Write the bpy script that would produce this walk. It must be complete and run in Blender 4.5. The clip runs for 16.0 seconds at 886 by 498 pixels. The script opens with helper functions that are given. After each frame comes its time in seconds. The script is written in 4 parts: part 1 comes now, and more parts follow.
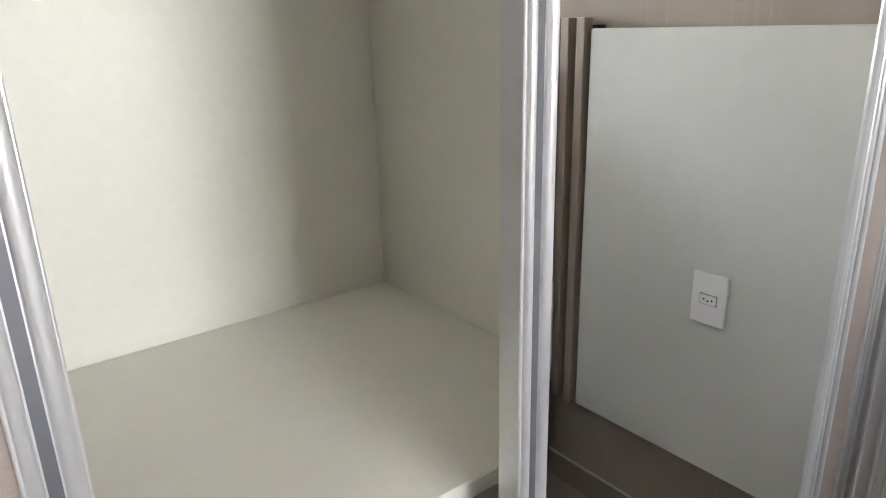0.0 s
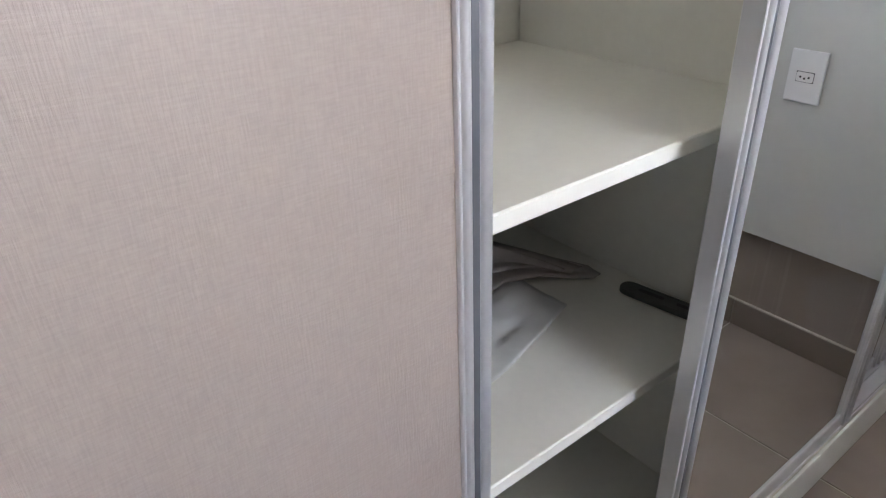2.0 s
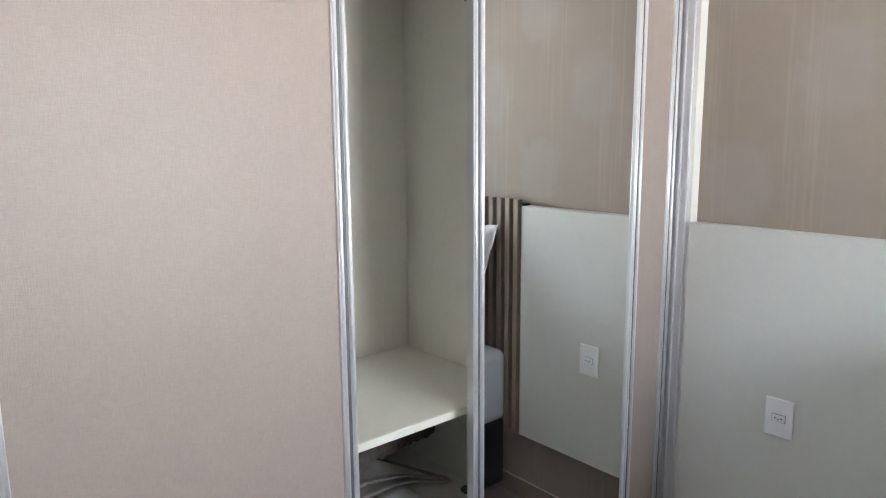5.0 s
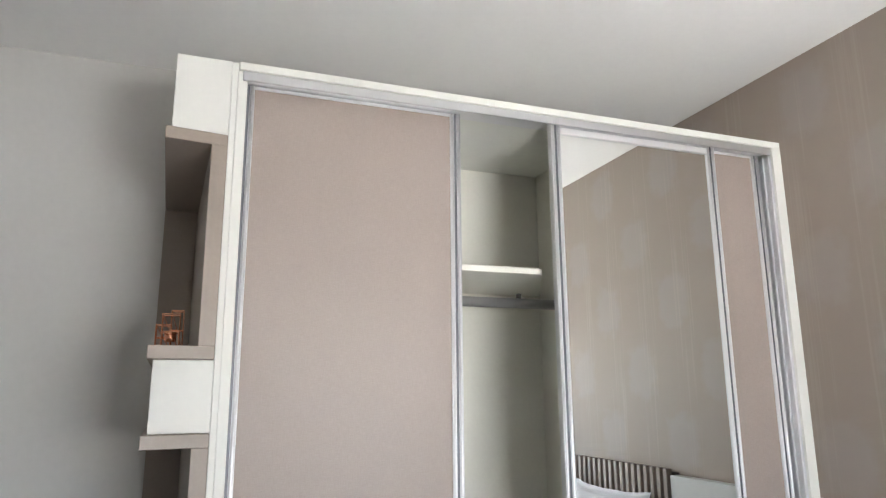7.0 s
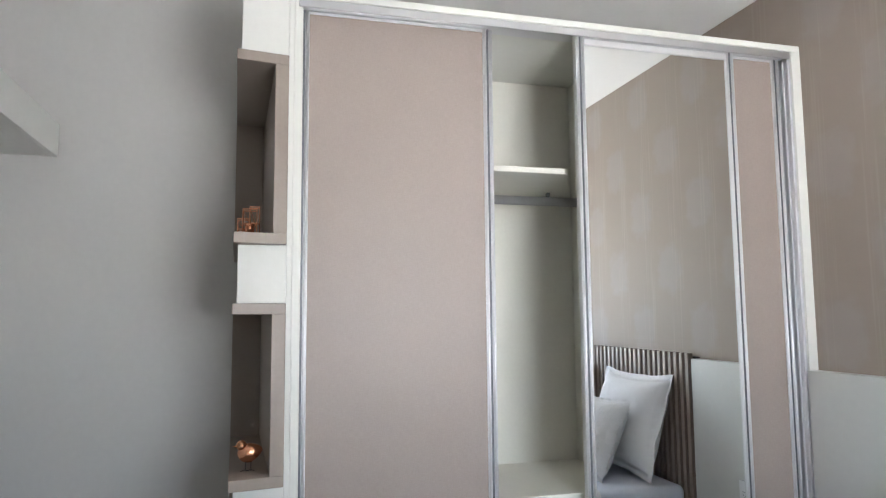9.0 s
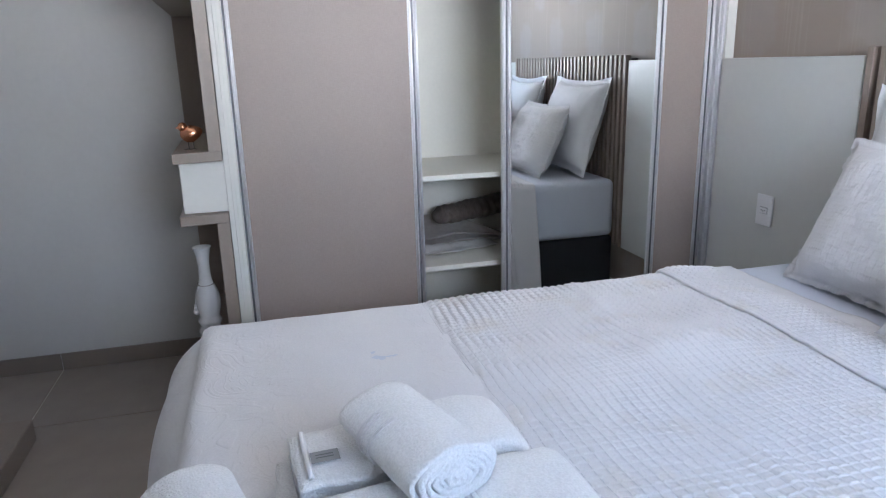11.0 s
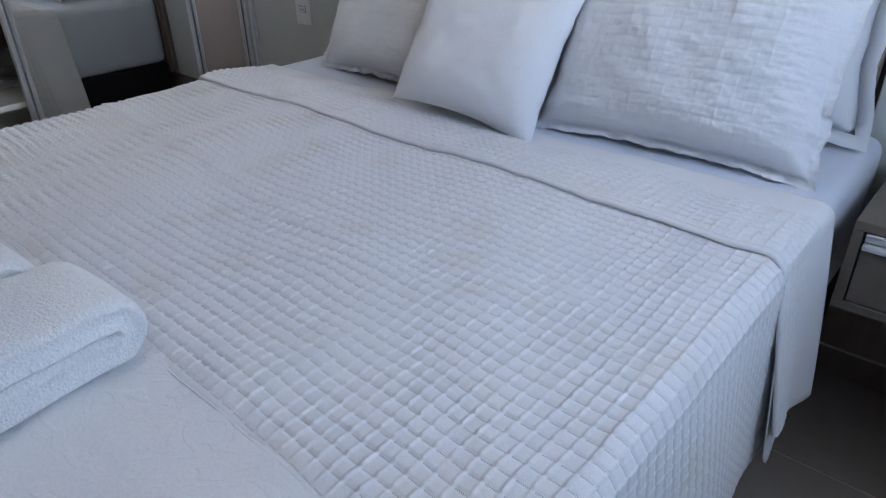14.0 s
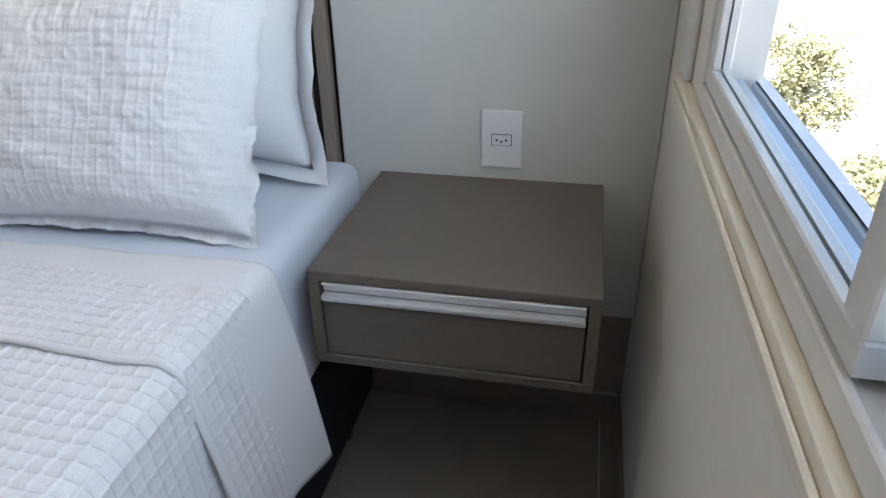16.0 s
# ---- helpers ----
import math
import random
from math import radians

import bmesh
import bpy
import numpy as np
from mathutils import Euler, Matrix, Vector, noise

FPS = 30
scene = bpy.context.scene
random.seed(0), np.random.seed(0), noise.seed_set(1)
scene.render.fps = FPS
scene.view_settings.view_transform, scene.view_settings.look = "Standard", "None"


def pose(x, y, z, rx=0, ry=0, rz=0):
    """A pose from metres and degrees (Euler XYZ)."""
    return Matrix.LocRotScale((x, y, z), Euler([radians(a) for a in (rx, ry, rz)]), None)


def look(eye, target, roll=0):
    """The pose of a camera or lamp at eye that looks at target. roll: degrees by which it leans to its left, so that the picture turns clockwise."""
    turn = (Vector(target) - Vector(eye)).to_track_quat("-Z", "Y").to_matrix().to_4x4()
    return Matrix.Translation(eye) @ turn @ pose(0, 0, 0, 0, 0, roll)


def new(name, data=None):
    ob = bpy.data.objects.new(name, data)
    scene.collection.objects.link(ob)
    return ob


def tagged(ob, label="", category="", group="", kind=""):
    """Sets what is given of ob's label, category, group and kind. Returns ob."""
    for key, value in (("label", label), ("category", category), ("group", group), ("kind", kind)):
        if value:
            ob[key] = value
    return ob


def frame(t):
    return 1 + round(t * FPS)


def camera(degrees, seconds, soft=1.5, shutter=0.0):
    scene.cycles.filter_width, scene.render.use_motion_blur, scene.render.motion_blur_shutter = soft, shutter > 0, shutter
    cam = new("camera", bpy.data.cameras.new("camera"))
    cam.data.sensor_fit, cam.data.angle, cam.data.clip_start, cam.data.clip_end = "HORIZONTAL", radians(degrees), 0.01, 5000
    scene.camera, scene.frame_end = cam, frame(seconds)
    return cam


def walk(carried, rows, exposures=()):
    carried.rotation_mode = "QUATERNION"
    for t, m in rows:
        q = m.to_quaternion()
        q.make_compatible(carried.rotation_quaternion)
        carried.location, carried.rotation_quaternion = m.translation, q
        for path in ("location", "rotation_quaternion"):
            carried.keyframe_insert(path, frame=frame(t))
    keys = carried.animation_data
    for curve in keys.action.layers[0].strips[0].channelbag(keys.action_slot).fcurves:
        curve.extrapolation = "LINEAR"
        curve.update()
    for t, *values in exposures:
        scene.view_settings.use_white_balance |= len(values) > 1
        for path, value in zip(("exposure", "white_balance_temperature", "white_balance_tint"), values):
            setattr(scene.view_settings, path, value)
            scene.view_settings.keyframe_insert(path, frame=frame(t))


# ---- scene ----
cam = camera(66.4, 16.0, soft=1.2)
PATH = [
    (0, (0.350, -1.342, 1.316), (-1.148, -0.174, 0.690), -1.4),
    (0.5, (0.229, -1.330, 1.278), (-1.209, -0.095, 0.640), -1.13),
    (1, (0.228, -1.329, 1.165), (-1.235, -0.133, 0.511), -0.79),
    (1.5, (0.268, -1.426, 1.123), (-1.152, -0.329, 0.238), -0.94),
    (2, (0.334, -1.646, 1.163), (-1.056, -0.580, 0.198), -1.84),
    (2.5, (0.401, -1.779, 1.228), (-0.937, -0.670, 0.239), -1.7),
    (3, (0.572, -1.789, 1.248), (-0.712, -0.640, 0.232), -1.01),
    (4.25, (0.80, -2.27, 1.49), (-0.66, -1.02, 0.89), -1.1),
    (5.5, (1.45, -1.959, 1.62), (-0.148, -0.758, 1.514), -1.3),
    (6, (1.678, -1.982, 1.653), (-0.081, -1.043, 1.803), -0.9),
    (6.5, (1.802, -2.04, 1.677), (-0.014, -1.26, 1.988), -0.7),
    (7, (1.89, -2.067, 1.661), (0.052, -1.399, 2.08), -0.4),
    (7.5, (1.937, -2.088, 1.652), (0.084, -1.504, 2.126), -0.1),
    (8, (1.989, -2.082, 1.618), (0.127, -1.536, 2.102), 0.1),
    (9.25, (2.27, -2.1, 1.51), (0.34, -1.59, 1.6), -0.8),
    (10.5, (2.488, -1.828, 1.414), (0.568, -1.358, 1.108), -1.7),
    (11, (2.473, -1.876, 1.316), (0.606, -1.395, 0.785), -1.6),
    (11.5, (2.479, -1.881, 1.255), (0.696, -1.407, 0.482), -1.6),
    (12, (2.499, -1.864, 1.227), (0.799, -1.324, 0.323), -1.7),
    (12.5, (2.529, -1.853, 1.223), (0.938, -1.132, 0.249), -1.9),
    (13, (2.536, -1.841, 1.206), (1.078, -0.887, 0.223), -0.8),
    (13.5, (2.528, -1.798, 1.204), (1.214, -0.658, 0.217), -1.3),
    (14, (2.536, -1.757, 1.207), (1.384, -0.451, 0.225), -1.0),
    (14.5, (2.568, -1.674, 1.219), (1.587, -0.232, 0.24), -0.9),
    (15, (2.649, -1.548, 1.207), (1.859, 0.02, 0.25), -1.6),
    (15.3, (2.696, -1.491, 1.212), (2.023, 0.131, 0.255), -1.0),
    (15.5, (2.725, -1.452, 1.221), (2.131, 0.195, 0.254), -1.3),
    (16, (2.794, -1.348, 1.202), (2.424, 0.366, 0.24), -1.0),
]
EXPOSURES = [
    (0, 2.4, 6400, 15), (1, 2.25, 6450, 15), (1.5, 2.3, 6250, 16), (2, 2.5, 6050, 18), (3, 2.6, 6000, 15), (5.5, 2.1, 6050, 13), (8, 1.85, 6150, 13),
    (10.5, 1.95, 5600, 14), (11, 1.8, 5650, 16), (12, 1.5, 5600, 16), (12.5, 1.25, 5700, 17), (13.5, 1.05, 5800, 16), (14.5, 1.05, 5800, 15), (15, 1.05, 5950, 14), (16, 1.42, 6600, 13),
]
walk(cam, [(t, look(eye, target, roll)) for t, eye, target, roll in PATH], EXPOSURES)

# ---------- light ----------
world = bpy.data.worlds.new("world")
scene.world = world
world.use_nodes = True
wn = world.node_tree.nodes
sky = wn.new("ShaderNodeTexSky")
sky.sky_type = "NISHITA"
sky.sun_disc = False
sky.sun_elevation = radians(52)
sky.sun_rotation = radians(200)
wn["Background"].inputs["Strength"].default_value = 0.15
world.node_tree.links.new(sky.outputs[0], wn["Background"].inputs["Color"])

sun_data = bpy.data.lights.new("sun", "SUN")
sun_data.energy = 5.0
sun_data.angle = radians(0.5)
sun_data.color = (1.0, 0.95, 0.88)
sun = new("sun", sun_data)
sun.matrix_world = look((0, 0, 0), (0.35, 0.75, -1.05))

# the sky's light, and that of the sunlit roof below, through the upper window opening
def window_light(energy, colour, x, z, height, aim, spread):
    d = bpy.data.lights.new("window_light", "AREA")
    d.shape = "RECTANGLE"
    d.size, d.size_y = 1.08, height
    d.energy = energy
    d.color = colour
    d.spread = radians(spread)
    new("window_light", d).matrix_world = look((x, -1.02, z), (x - 1.0, -1.02, z + aim))


window_light(2.3, (0.66, 0.83, 1.0), 3.012, 1.50, 0.54, 0.05, 180)
window_light(5.4, (1.0, 0.91, 0.79), 3.030, 1.52, 0.46, 0.55, 115)

# ---------- materials ----------


def material(name, base, rough=0.6, metal=0.0, spread=0.06, grain=60.0, grain_amt=0.0, bump=0.0, bump_scale=120.0, stretch=(1, 1, 1), sheen=0.0, rand=0.0):
    """Base colour varied at two scales, with fine relief."""
    m = bpy.data.materials.new(name)
    m.use_nodes = True
    nt = m.node_tree
    n, l = nt.nodes, nt.links
    b = n["Principled BSDF"]
    b.inputs["Roughness"].default_value = rough
    b.inputs["Metallic"].default_value = metal
    b.inputs["Sheen Weight"].default_value = sheen
    co = n.new("ShaderNodeTexCoord")
    mp = n.new("ShaderNodeMapping")
    mp.inputs["Scale"].default_value = stretch
    l.new(co.outputs["Object"], mp.inputs["Vector"])
    big = n.new("ShaderNodeTexNoise")
    big.inputs["Scale"].default_value = 2.3
    big.inputs["Detail"].default_value = 4
    l.new(co.outputs["Object"], big.inputs["Vector"])
    fine = n.new("ShaderNodeTexNoise")
    fine.inputs["Scale"].default_value = grain
    fine.inputs["Detail"].default_value = 5
    l.new(mp.outputs["Vector"], fine.inputs["Vector"])
    a = n.new("ShaderNodeMapRange")
    a.inputs["To Min"].default_value, a.inputs["To Max"].default_value = 1 - spread, 1 + spread
    l.new(big.outputs["Fac"], a.inputs["Value"])
    g = n.new("ShaderNodeMapRange")
    g.inputs["From Min"].default_value, g.inputs["From Max"].default_value = 0.3, 0.7
    g.inputs["To Min"].default_value, g.inputs["To Max"].default_value = 1 - grain_amt, 1 + grain_amt
    l.new(fine.outputs["Fac"], g.inputs["Value"])
    mu = n.new("ShaderNodeMath")
    mu.operation = "MULTIPLY"
    l.new(a.outputs[0], mu.inputs[0])
    l.new(g.outputs[0], mu.inputs[1])
    fac = mu.outputs[0]
    if rand:
        oi = n.new("ShaderNodeObjectInfo")
        r = n.new("ShaderNodeMapRange")
        r.inputs["To Min"].default_value, r.inputs["To Max"].default_value = 1 - rand, 1 + rand
        l.new(oi.outputs["Random"], r.inputs["Value"])
        m2 = n.new("ShaderNodeMath")
        m2.operation = "MULTIPLY"
        l.new(fac, m2.inputs[0])
        l.new(r.outputs[0], m2.inputs[1])
        fac = m2.outputs[0]
    sc = n.new("ShaderNodeVectorMath")
    sc.operation = "SCALE"
    sc.inputs[0].default_value = base
    l.new(fac, sc.inputs["Scale"])
    l.new(sc.outputs[0], b.inputs["Base Color"])
    if bump:
        bt = n.new("ShaderNodeTexNoise")
        bt.inputs["Scale"].default_value = bump_scale
        bt.inputs["Detail"].default_value = 6
        l.new(mp.outputs["Vector"], bt.inputs["Vector"])
        bp = n.new("ShaderNodeBump")
        bp.inputs["Strength"].default_value = bump
        bp.inputs["Distance"].default_value = 0.004
        l.new(bt.outputs["Fac"], bp.inputs["Height"])
        l.new(bp.outputs["Normal"], b.inputs["Normal"])
    m["out"] = ""
    return m


def math_node(n, l, op, a, b=None, clamp=False):
    k = n.new("ShaderNodeMath")
    k.operation = op
    k.use_clamp = clamp
    for i, v in enumerate((a, b)):
        if v is None:
            continue
        if isinstance(v, (int, float)):
            k.inputs[i].default_value = v
        else:
            l.new(v, k.inputs[i])
    return k.outputs[0]


def wallpaper_material():
    """Beige paper with broken vertical pinstripes and pale ogee medallions; x runs along the wall."""
    m = bpy.data.materials.new("wallpaper")
    m.use_nodes = True
    n, l = m.node_tree.nodes, m.node_tree.links
    b = n["Principled BSDF"]
    b.inputs["Roughness"].default_value = 0.7
    co = n.new("ShaderNodeTexCoord")
    sp = n.new("ShaderNodeSeparateXYZ")
    l.new(co.outputs["Object"], sp.inputs[0])
    x, z = sp.outputs["X"], sp.outputs["Z"]
    w = math_node(n, l, "SINE", math_node(n, l, "MULTIPLY", x, 2 * math.pi / 0.53))
    h = math_node(n, l, "SINE", math_node(n, l, "MULTIPLY", z, 2 * math.pi / 0.64))
    og = math_node(n, l, "MULTIPLY", w, h)
    no = n.new("ShaderNodeTexNoise")
    no.inputs["Scale"].default_value = 16
    no.inputs["Detail"].default_value = 5
    l.new(co.outputs["Object"], no.inputs["Vector"])
    og = math_node(n, l, "ADD", og, math_node(n, l, "MULTIPLY", math_node(n, l, "SUBTRACT", no.outputs["Fac"], 0.5), 1.1))
    mr = n.new("ShaderNodeMapRange")
    mr.inputs["From Min"].default_value, mr.inputs["From Max"].default_value = 0.15, 0.55
    l.new(og, mr.inputs["Value"])
    med = mr.outputs[0]
    # pinstripes that fade in and out
    mp = n.new("ShaderNodeMapping")
    mp.inputs["Scale"].default_value = (75, 1, 1.6)
    l.new(co.outputs["Object"], mp.inputs["Vector"])
    st = n.new("ShaderNodeTexNoise")
    st.inputs["Scale"].default_value = 1.0
    st.inputs["Detail"].default_value = 2
    l.new(mp.outputs[0], st.inputs["Vector"])
    sr = n.new("ShaderNodeMapRange")
    sr.inputs["From Min"].default_value, sr.inputs["From Max"].default_value = 0.5, 0.66
    l.new(st.outputs["Fac"], sr.inputs["Value"])
    band = math_node(n, l, "GREATER_THAN", math_node(n, l, "SINE", math_node(n, l, "MULTIPLY", x, 2 * math.pi / 0.265)), 0.05)
    stripe = math_node(n, l, "MULTIPLY", sr.outputs[0], band)
    c1 = n.new("ShaderNodeMix")
    c1.data_type = "RGBA"
    c1.inputs["A"].default_value = (0.33, 0.275, 0.232, 1)
    c1.inputs["B"].default_value = (0.365, 0.33, 0.312, 1)
    l.new(math_node(n, l, "MULTIPLY", med, 0.4), c1.inputs["Factor"])
    c2 = n.new("ShaderNodeMix")
    c2.data_type = "RGBA"
    l.new(c1.outputs["Result"], c2.inputs["A"])
    c2.inputs["B"].default_value = (0.42, 0.365, 0.305, 1)
    l.new(math_node(n, l, "MULTIPLY", stripe, 0.34), c2.inputs["Factor"])
    l.new(c2.outputs["Result"], b.inputs["Base Color"])
    bp = n.new("ShaderNodeBump")
    bp.inputs["Strength"].default_value = 0.25
    bp.inputs["Distance"].default_value = 0.001
    l.new(math_node(n, l, "ADD", stripe, med), bp.inputs["Height"])
    l.new(bp.outputs["Normal"], b.inputs["Normal"])
    return m


def weave_material(name, base, scale, rough=0.6, depth=0.0006, amount=0.05, sheen=0.0, thread=0.0):
    """Cloth or linen laminate: crossed threads."""
    m = material(name, base, rough, spread=0.03, grain=scale, grain_amt=amount, sheen=sheen)
    n, l = m.node_tree.nodes, m.node_tree.links
    co = n.new("ShaderNodeTexCoord")
    hs = []
    for st in ((scale, scale, scale * 0.09), (scale * 0.09, scale * 0.09, scale)):
        mp = n.new("ShaderNodeMapping")
        mp.inputs["Scale"].default_value = st
        l.new(co.outputs["Object"], mp.inputs["Vector"])
        t = n.new("ShaderNodeTexNoise")
        t.inputs["Scale"].default_value = 2.0
        t.inputs["Detail"].default_value = 3
        l.new(mp.outputs[0], t.inputs["Vector"])
        hs.append(t.outputs["Fac"])
    if thread:
        b = n["Principled BSDF"]
        old = b.inputs["Base Color"].links[0].from_socket
        tr = n.new("ShaderNodeMapRange")
        tr.inputs["From Min"].default_value, tr.inputs["From Max"].default_value = 0.75, 1.25
        tr.inputs["To Min"].default_value, tr.inputs["To Max"].default_value = 1 - thread, 1 + thread
        l.new(math_node(n, l, "ADD", hs[0], hs[1]), tr.inputs["Value"])
        sc = n.new("ShaderNodeVectorMath")
        sc.operation = "SCALE"
        l.new(old, sc.inputs[0])
        l.new(tr.outputs[0], sc.inputs["Scale"])
        l.new(sc.outputs[0], b.inputs["Base Color"])
    bp = n.new("ShaderNodeBump")
    bp.inputs["Strength"].default_value = 0.5
    bp.inputs["Distance"].default_value = depth
    l.new(math_node(n, l, "ADD", hs[0], hs[1]), bp.inputs["Height"])
    l.new(bp.outputs["Normal"], n["Principled BSDF"].inputs["Normal"])
    return m


def glass_material():
    m = bpy.data.materials.new("glass")
    m.use_nodes = True
    b = m.node_tree.nodes["Principled BSDF"]
    b.inputs["Base Color"].default_value = (0.95, 0.98, 0.97, 1)
    b.inputs["Roughness"].default_value = 0.0
    b.inputs["Transmission Weight"].default_value = 1.0
    b.inputs["IOR"].default_value = 1.02
    return m


M_wallpaper = wallpaper_material()
M_paint = material("wall_paint", (0.60, 0.585, 0.56), 0.75, spread=0.03, grain=40, grain_amt=0.015, bump=0.12, bump_scale=160)
M_ceiling = material("ceiling_paint", (0.85, 0.84, 0.82), 0.85, spread=0.02, grain=40, grain_amt=0.01, bump=0.08)
M_winwall = material("window_wall_paint", (0.82, 0.78, 0.71), 0.75, spread=0.04, grain=35, grain_amt=0.02, bump=0.12, bump_scale=160)
M_tile = material("taupe_floor_tile", (0.31, 0.262, 0.225), 0.36, spread=0.08, grain=9, grain_amt=0.05, bump=0.03, bump_scale=40, rand=0.03)
M_grout = material("grout", (0.62, 0.57, 0.50), 0.9, spread=0.1, grain=80, grain_amt=0.1)
M_base = material("baseboard_tile", (0.24, 0.20, 0.17), 0.4, spread=0.06, grain=9, grain_amt=0.04, rand=0.04)
M_white = material("white_laminate", (0.76, 0.76, 0.71), 0.42, spread=0.02, grain=50, grain_amt=0.012, bump=0.03)
M_panel = material("white_panel_laminate", (0.63, 0.635, 0.605), 0.33, spread=0.02, grain=45, grain_amt=0.012, bump=0.03)
M_inner = material("cream_laminate", (0.83, 0.815, 0.735), 0.5, spread=0.02, grain=70, grain_amt=0.015, bump=0.04)
M_door = weave_material("taupe_linen_laminate", (0.352, 0.292, 0.258), 300, 0.42, 0.0008, 0.025, thread=0.06)
M_taupe = material("taupe_laminate", (0.30, 0.247, 0.205), 0.45, spread=0.03, grain=90, grain_amt=0.03, bump=0.05)
M_slat = material("brown_slat_laminate", (0.30, 0.24, 0.20), 0.5, spread=0.06, grain=25, grain_amt=0.10, stretch=(12, 12, 0.6), bump=0.05)
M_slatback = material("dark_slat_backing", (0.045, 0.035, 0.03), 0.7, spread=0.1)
M_night = material("grey_brown_laminate", (0.135, 0.112, 0.09), 0.42, spread=0.04, grain=180, grain_amt=0.06, stretch=(1, 1, 0.6), bump=0.06, bump_scale=220)
M_alu = material("satin_aluminium", (0.76, 0.76, 0.77), 0.34, 0.55, spread=0.03, grain=120, grain_amt=0.008, stretch=(8, 8, 0.1))
M_fascia = material("brushed_aluminium", (0.60, 0.60, 0.61), 0.36, 0.8, spread=0.03, grain=120, grain_amt=0.008, stretch=(8, 0.1, 8))
M_rod = material("dull_aluminium", (0.42, 0.42, 0.43), 0.42, 0.8, spread=0.03, grain=120, grain_amt=0.008)
# flat dark colour for the shade in stile grooves and the socket gap
M_gap_shade = material("gap_shade_grey", (0.15, 0.155, 0.17), 0.5, 0.4, spread=0.05)
M_winframe = material("window_frame_enamel", (0.76, 0.75, 0.72), 0.35, spread=0.03, grain=40, grain_amt=0.02)
M_track = material("window_track_metal", (0.60, 0.68, 0.74), 0.35, 0.3, spread=0.04)
M_brush = material("brush_seal", (0.05, 0.05, 0.055), 0.9, spread=0.2, grain=300, grain_amt=0.4)
M_trim = material("cream_wood_trim", (0.77, 0.71, 0.60), 0.5, spread=0.05, grain=14, grain_amt=0.04, stretch=(6, 0.5, 6), bump=0.05)
M_plastic = material("white_plastic", (0.84, 0.84, 0.85), 0.3, spread=0.01)
M_black = material("black_plastic", (0.02, 0.02, 0.022), 0.4, spread=0.05)
M_bracket = material("dark_grey_metal", (0.10, 0.105, 0.10), 0.45, 0.4, spread=0.1)
M_linen = weave_material("white_cotton", (0.76, 0.76, 0.78), 420, 0.85, 0.0006, 0.05, 0.2)
M_quilt = weave_material("white_quilted_cotton", (0.75, 0.745, 0.76), 420, 0.85, 0.0008, 0.06, 0.2)


def stitch(m):
    """Adds the shade of needle holes along the furrows as dark dots, and faint tea-coloured stains, by the cloth's own
    coordinates.
    """
    n, l = m.node_tree.nodes, m.node_tree.links
    b = n["Principled BSDF"]
    uv = n.new("ShaderNodeUVMap")
    uv.uv_map = "cloth"
    sp = n.new("ShaderNodeSeparateXYZ")
    l.new(uv.outputs[0], sp.inputs[0])
    row = math_node(n, l, "ABSOLUTE", math_node(n, l, "SUBTRACT", math_node(n, l, "FRACT", math_node(n, l, "ADD", sp.outputs["Y"], 0.5)), 0.5))
    on_row = math_node(n, l, "LESS_THAN", row, 0.045)
    hole = math_node(n, l, "GREATER_THAN", math_node(n, l, "FRACT", math_node(n, l, "MULTIPLY", sp.outputs["X"], 9.0)), 0.52)
    mid = math_node(n, l, "GREATER_THAN", math_node(n, l, "ABSOLUTE", math_node(n, l, "SUBTRACT", math_node(n, l, "FRACT", math_node(n, l, "ADD", sp.outputs["X"], 0.5)), 0.5)), 0.12)
    hole_shade = math_node(n, l, "MULTIPLY", math_node(n, l, "MULTIPLY", on_row, hole), mid)
    st = n.new("ShaderNodeTexNoise")
    st.inputs["Scale"].default_value = 0.16
    st.inputs["Detail"].default_value = 5
    l.new(uv.outputs[0], st.inputs["Vector"])
    sr = n.new("ShaderNodeMapRange")
    sr.inputs["From Min"].default_value, sr.inputs["From Max"].default_value = 0.56, 0.72
    sr.inputs["To Max"].default_value = 0.30
    l.new(st.outputs["Fac"], sr.inputs["Value"])
    old = b.inputs["Base Color"].links[0].from_socket
    a = n.new("ShaderNodeMix")
    a.data_type = "RGBA"
    l.new(old, a.inputs["A"])
    a.inputs["B"].default_value = (0.62, 0.54, 0.42, 1)
    l.new(sr.outputs[0], a.inputs["Factor"])
    c = n.new("ShaderNodeMix")
    c.data_type = "RGBA"
    l.new(a.outputs["Result"], c.inputs["A"])
    # tiny shadows of the needle holes, mixed into the cloth colour
    c.inputs["B"].default_value = (0.30, 0.30, 0.34, 1)
    l.new(math_node(n, l, "MULTIPLY", hole_shade, 0.75), c.inputs["Factor"])
    l.new(c.outputs["Result"], b.inputs["Base Color"])
    return m


stitch(M_quilt)
M_quilt_pillow = weave_material("white_quilted_pillow_cotton", (0.75, 0.745, 0.76), 420, 0.85, 0.0008, 0.06, 0.2)
M_sheet = weave_material("pale_blue_sheet", (0.66, 0.70, 0.79), 420, 0.85, 0.0003, 0.03, 0.2)
M_towel = material("white_terry", (0.90, 0.90, 0.90), 0.95, spread=0.03, grain=300, grain_amt=0.08, bump=0.9, bump_scale=300, sheen=0.3)
M_towelband = weave_material("towel_band", (0.85, 0.85, 0.86), 300, 0.8, 0.0003, 0.03)
M_label = material("grey_label", (0.36, 0.37, 0.37), 0.6, spread=0.05)
M_labelink = material("label_ink", (0.18, 0.19, 0.19), 0.6)
M_boxspring = material("navy_bed_base", (0.012, 0.014, 0.022), 0.7, spread=0.1, grain=200, grain_amt=0.15)
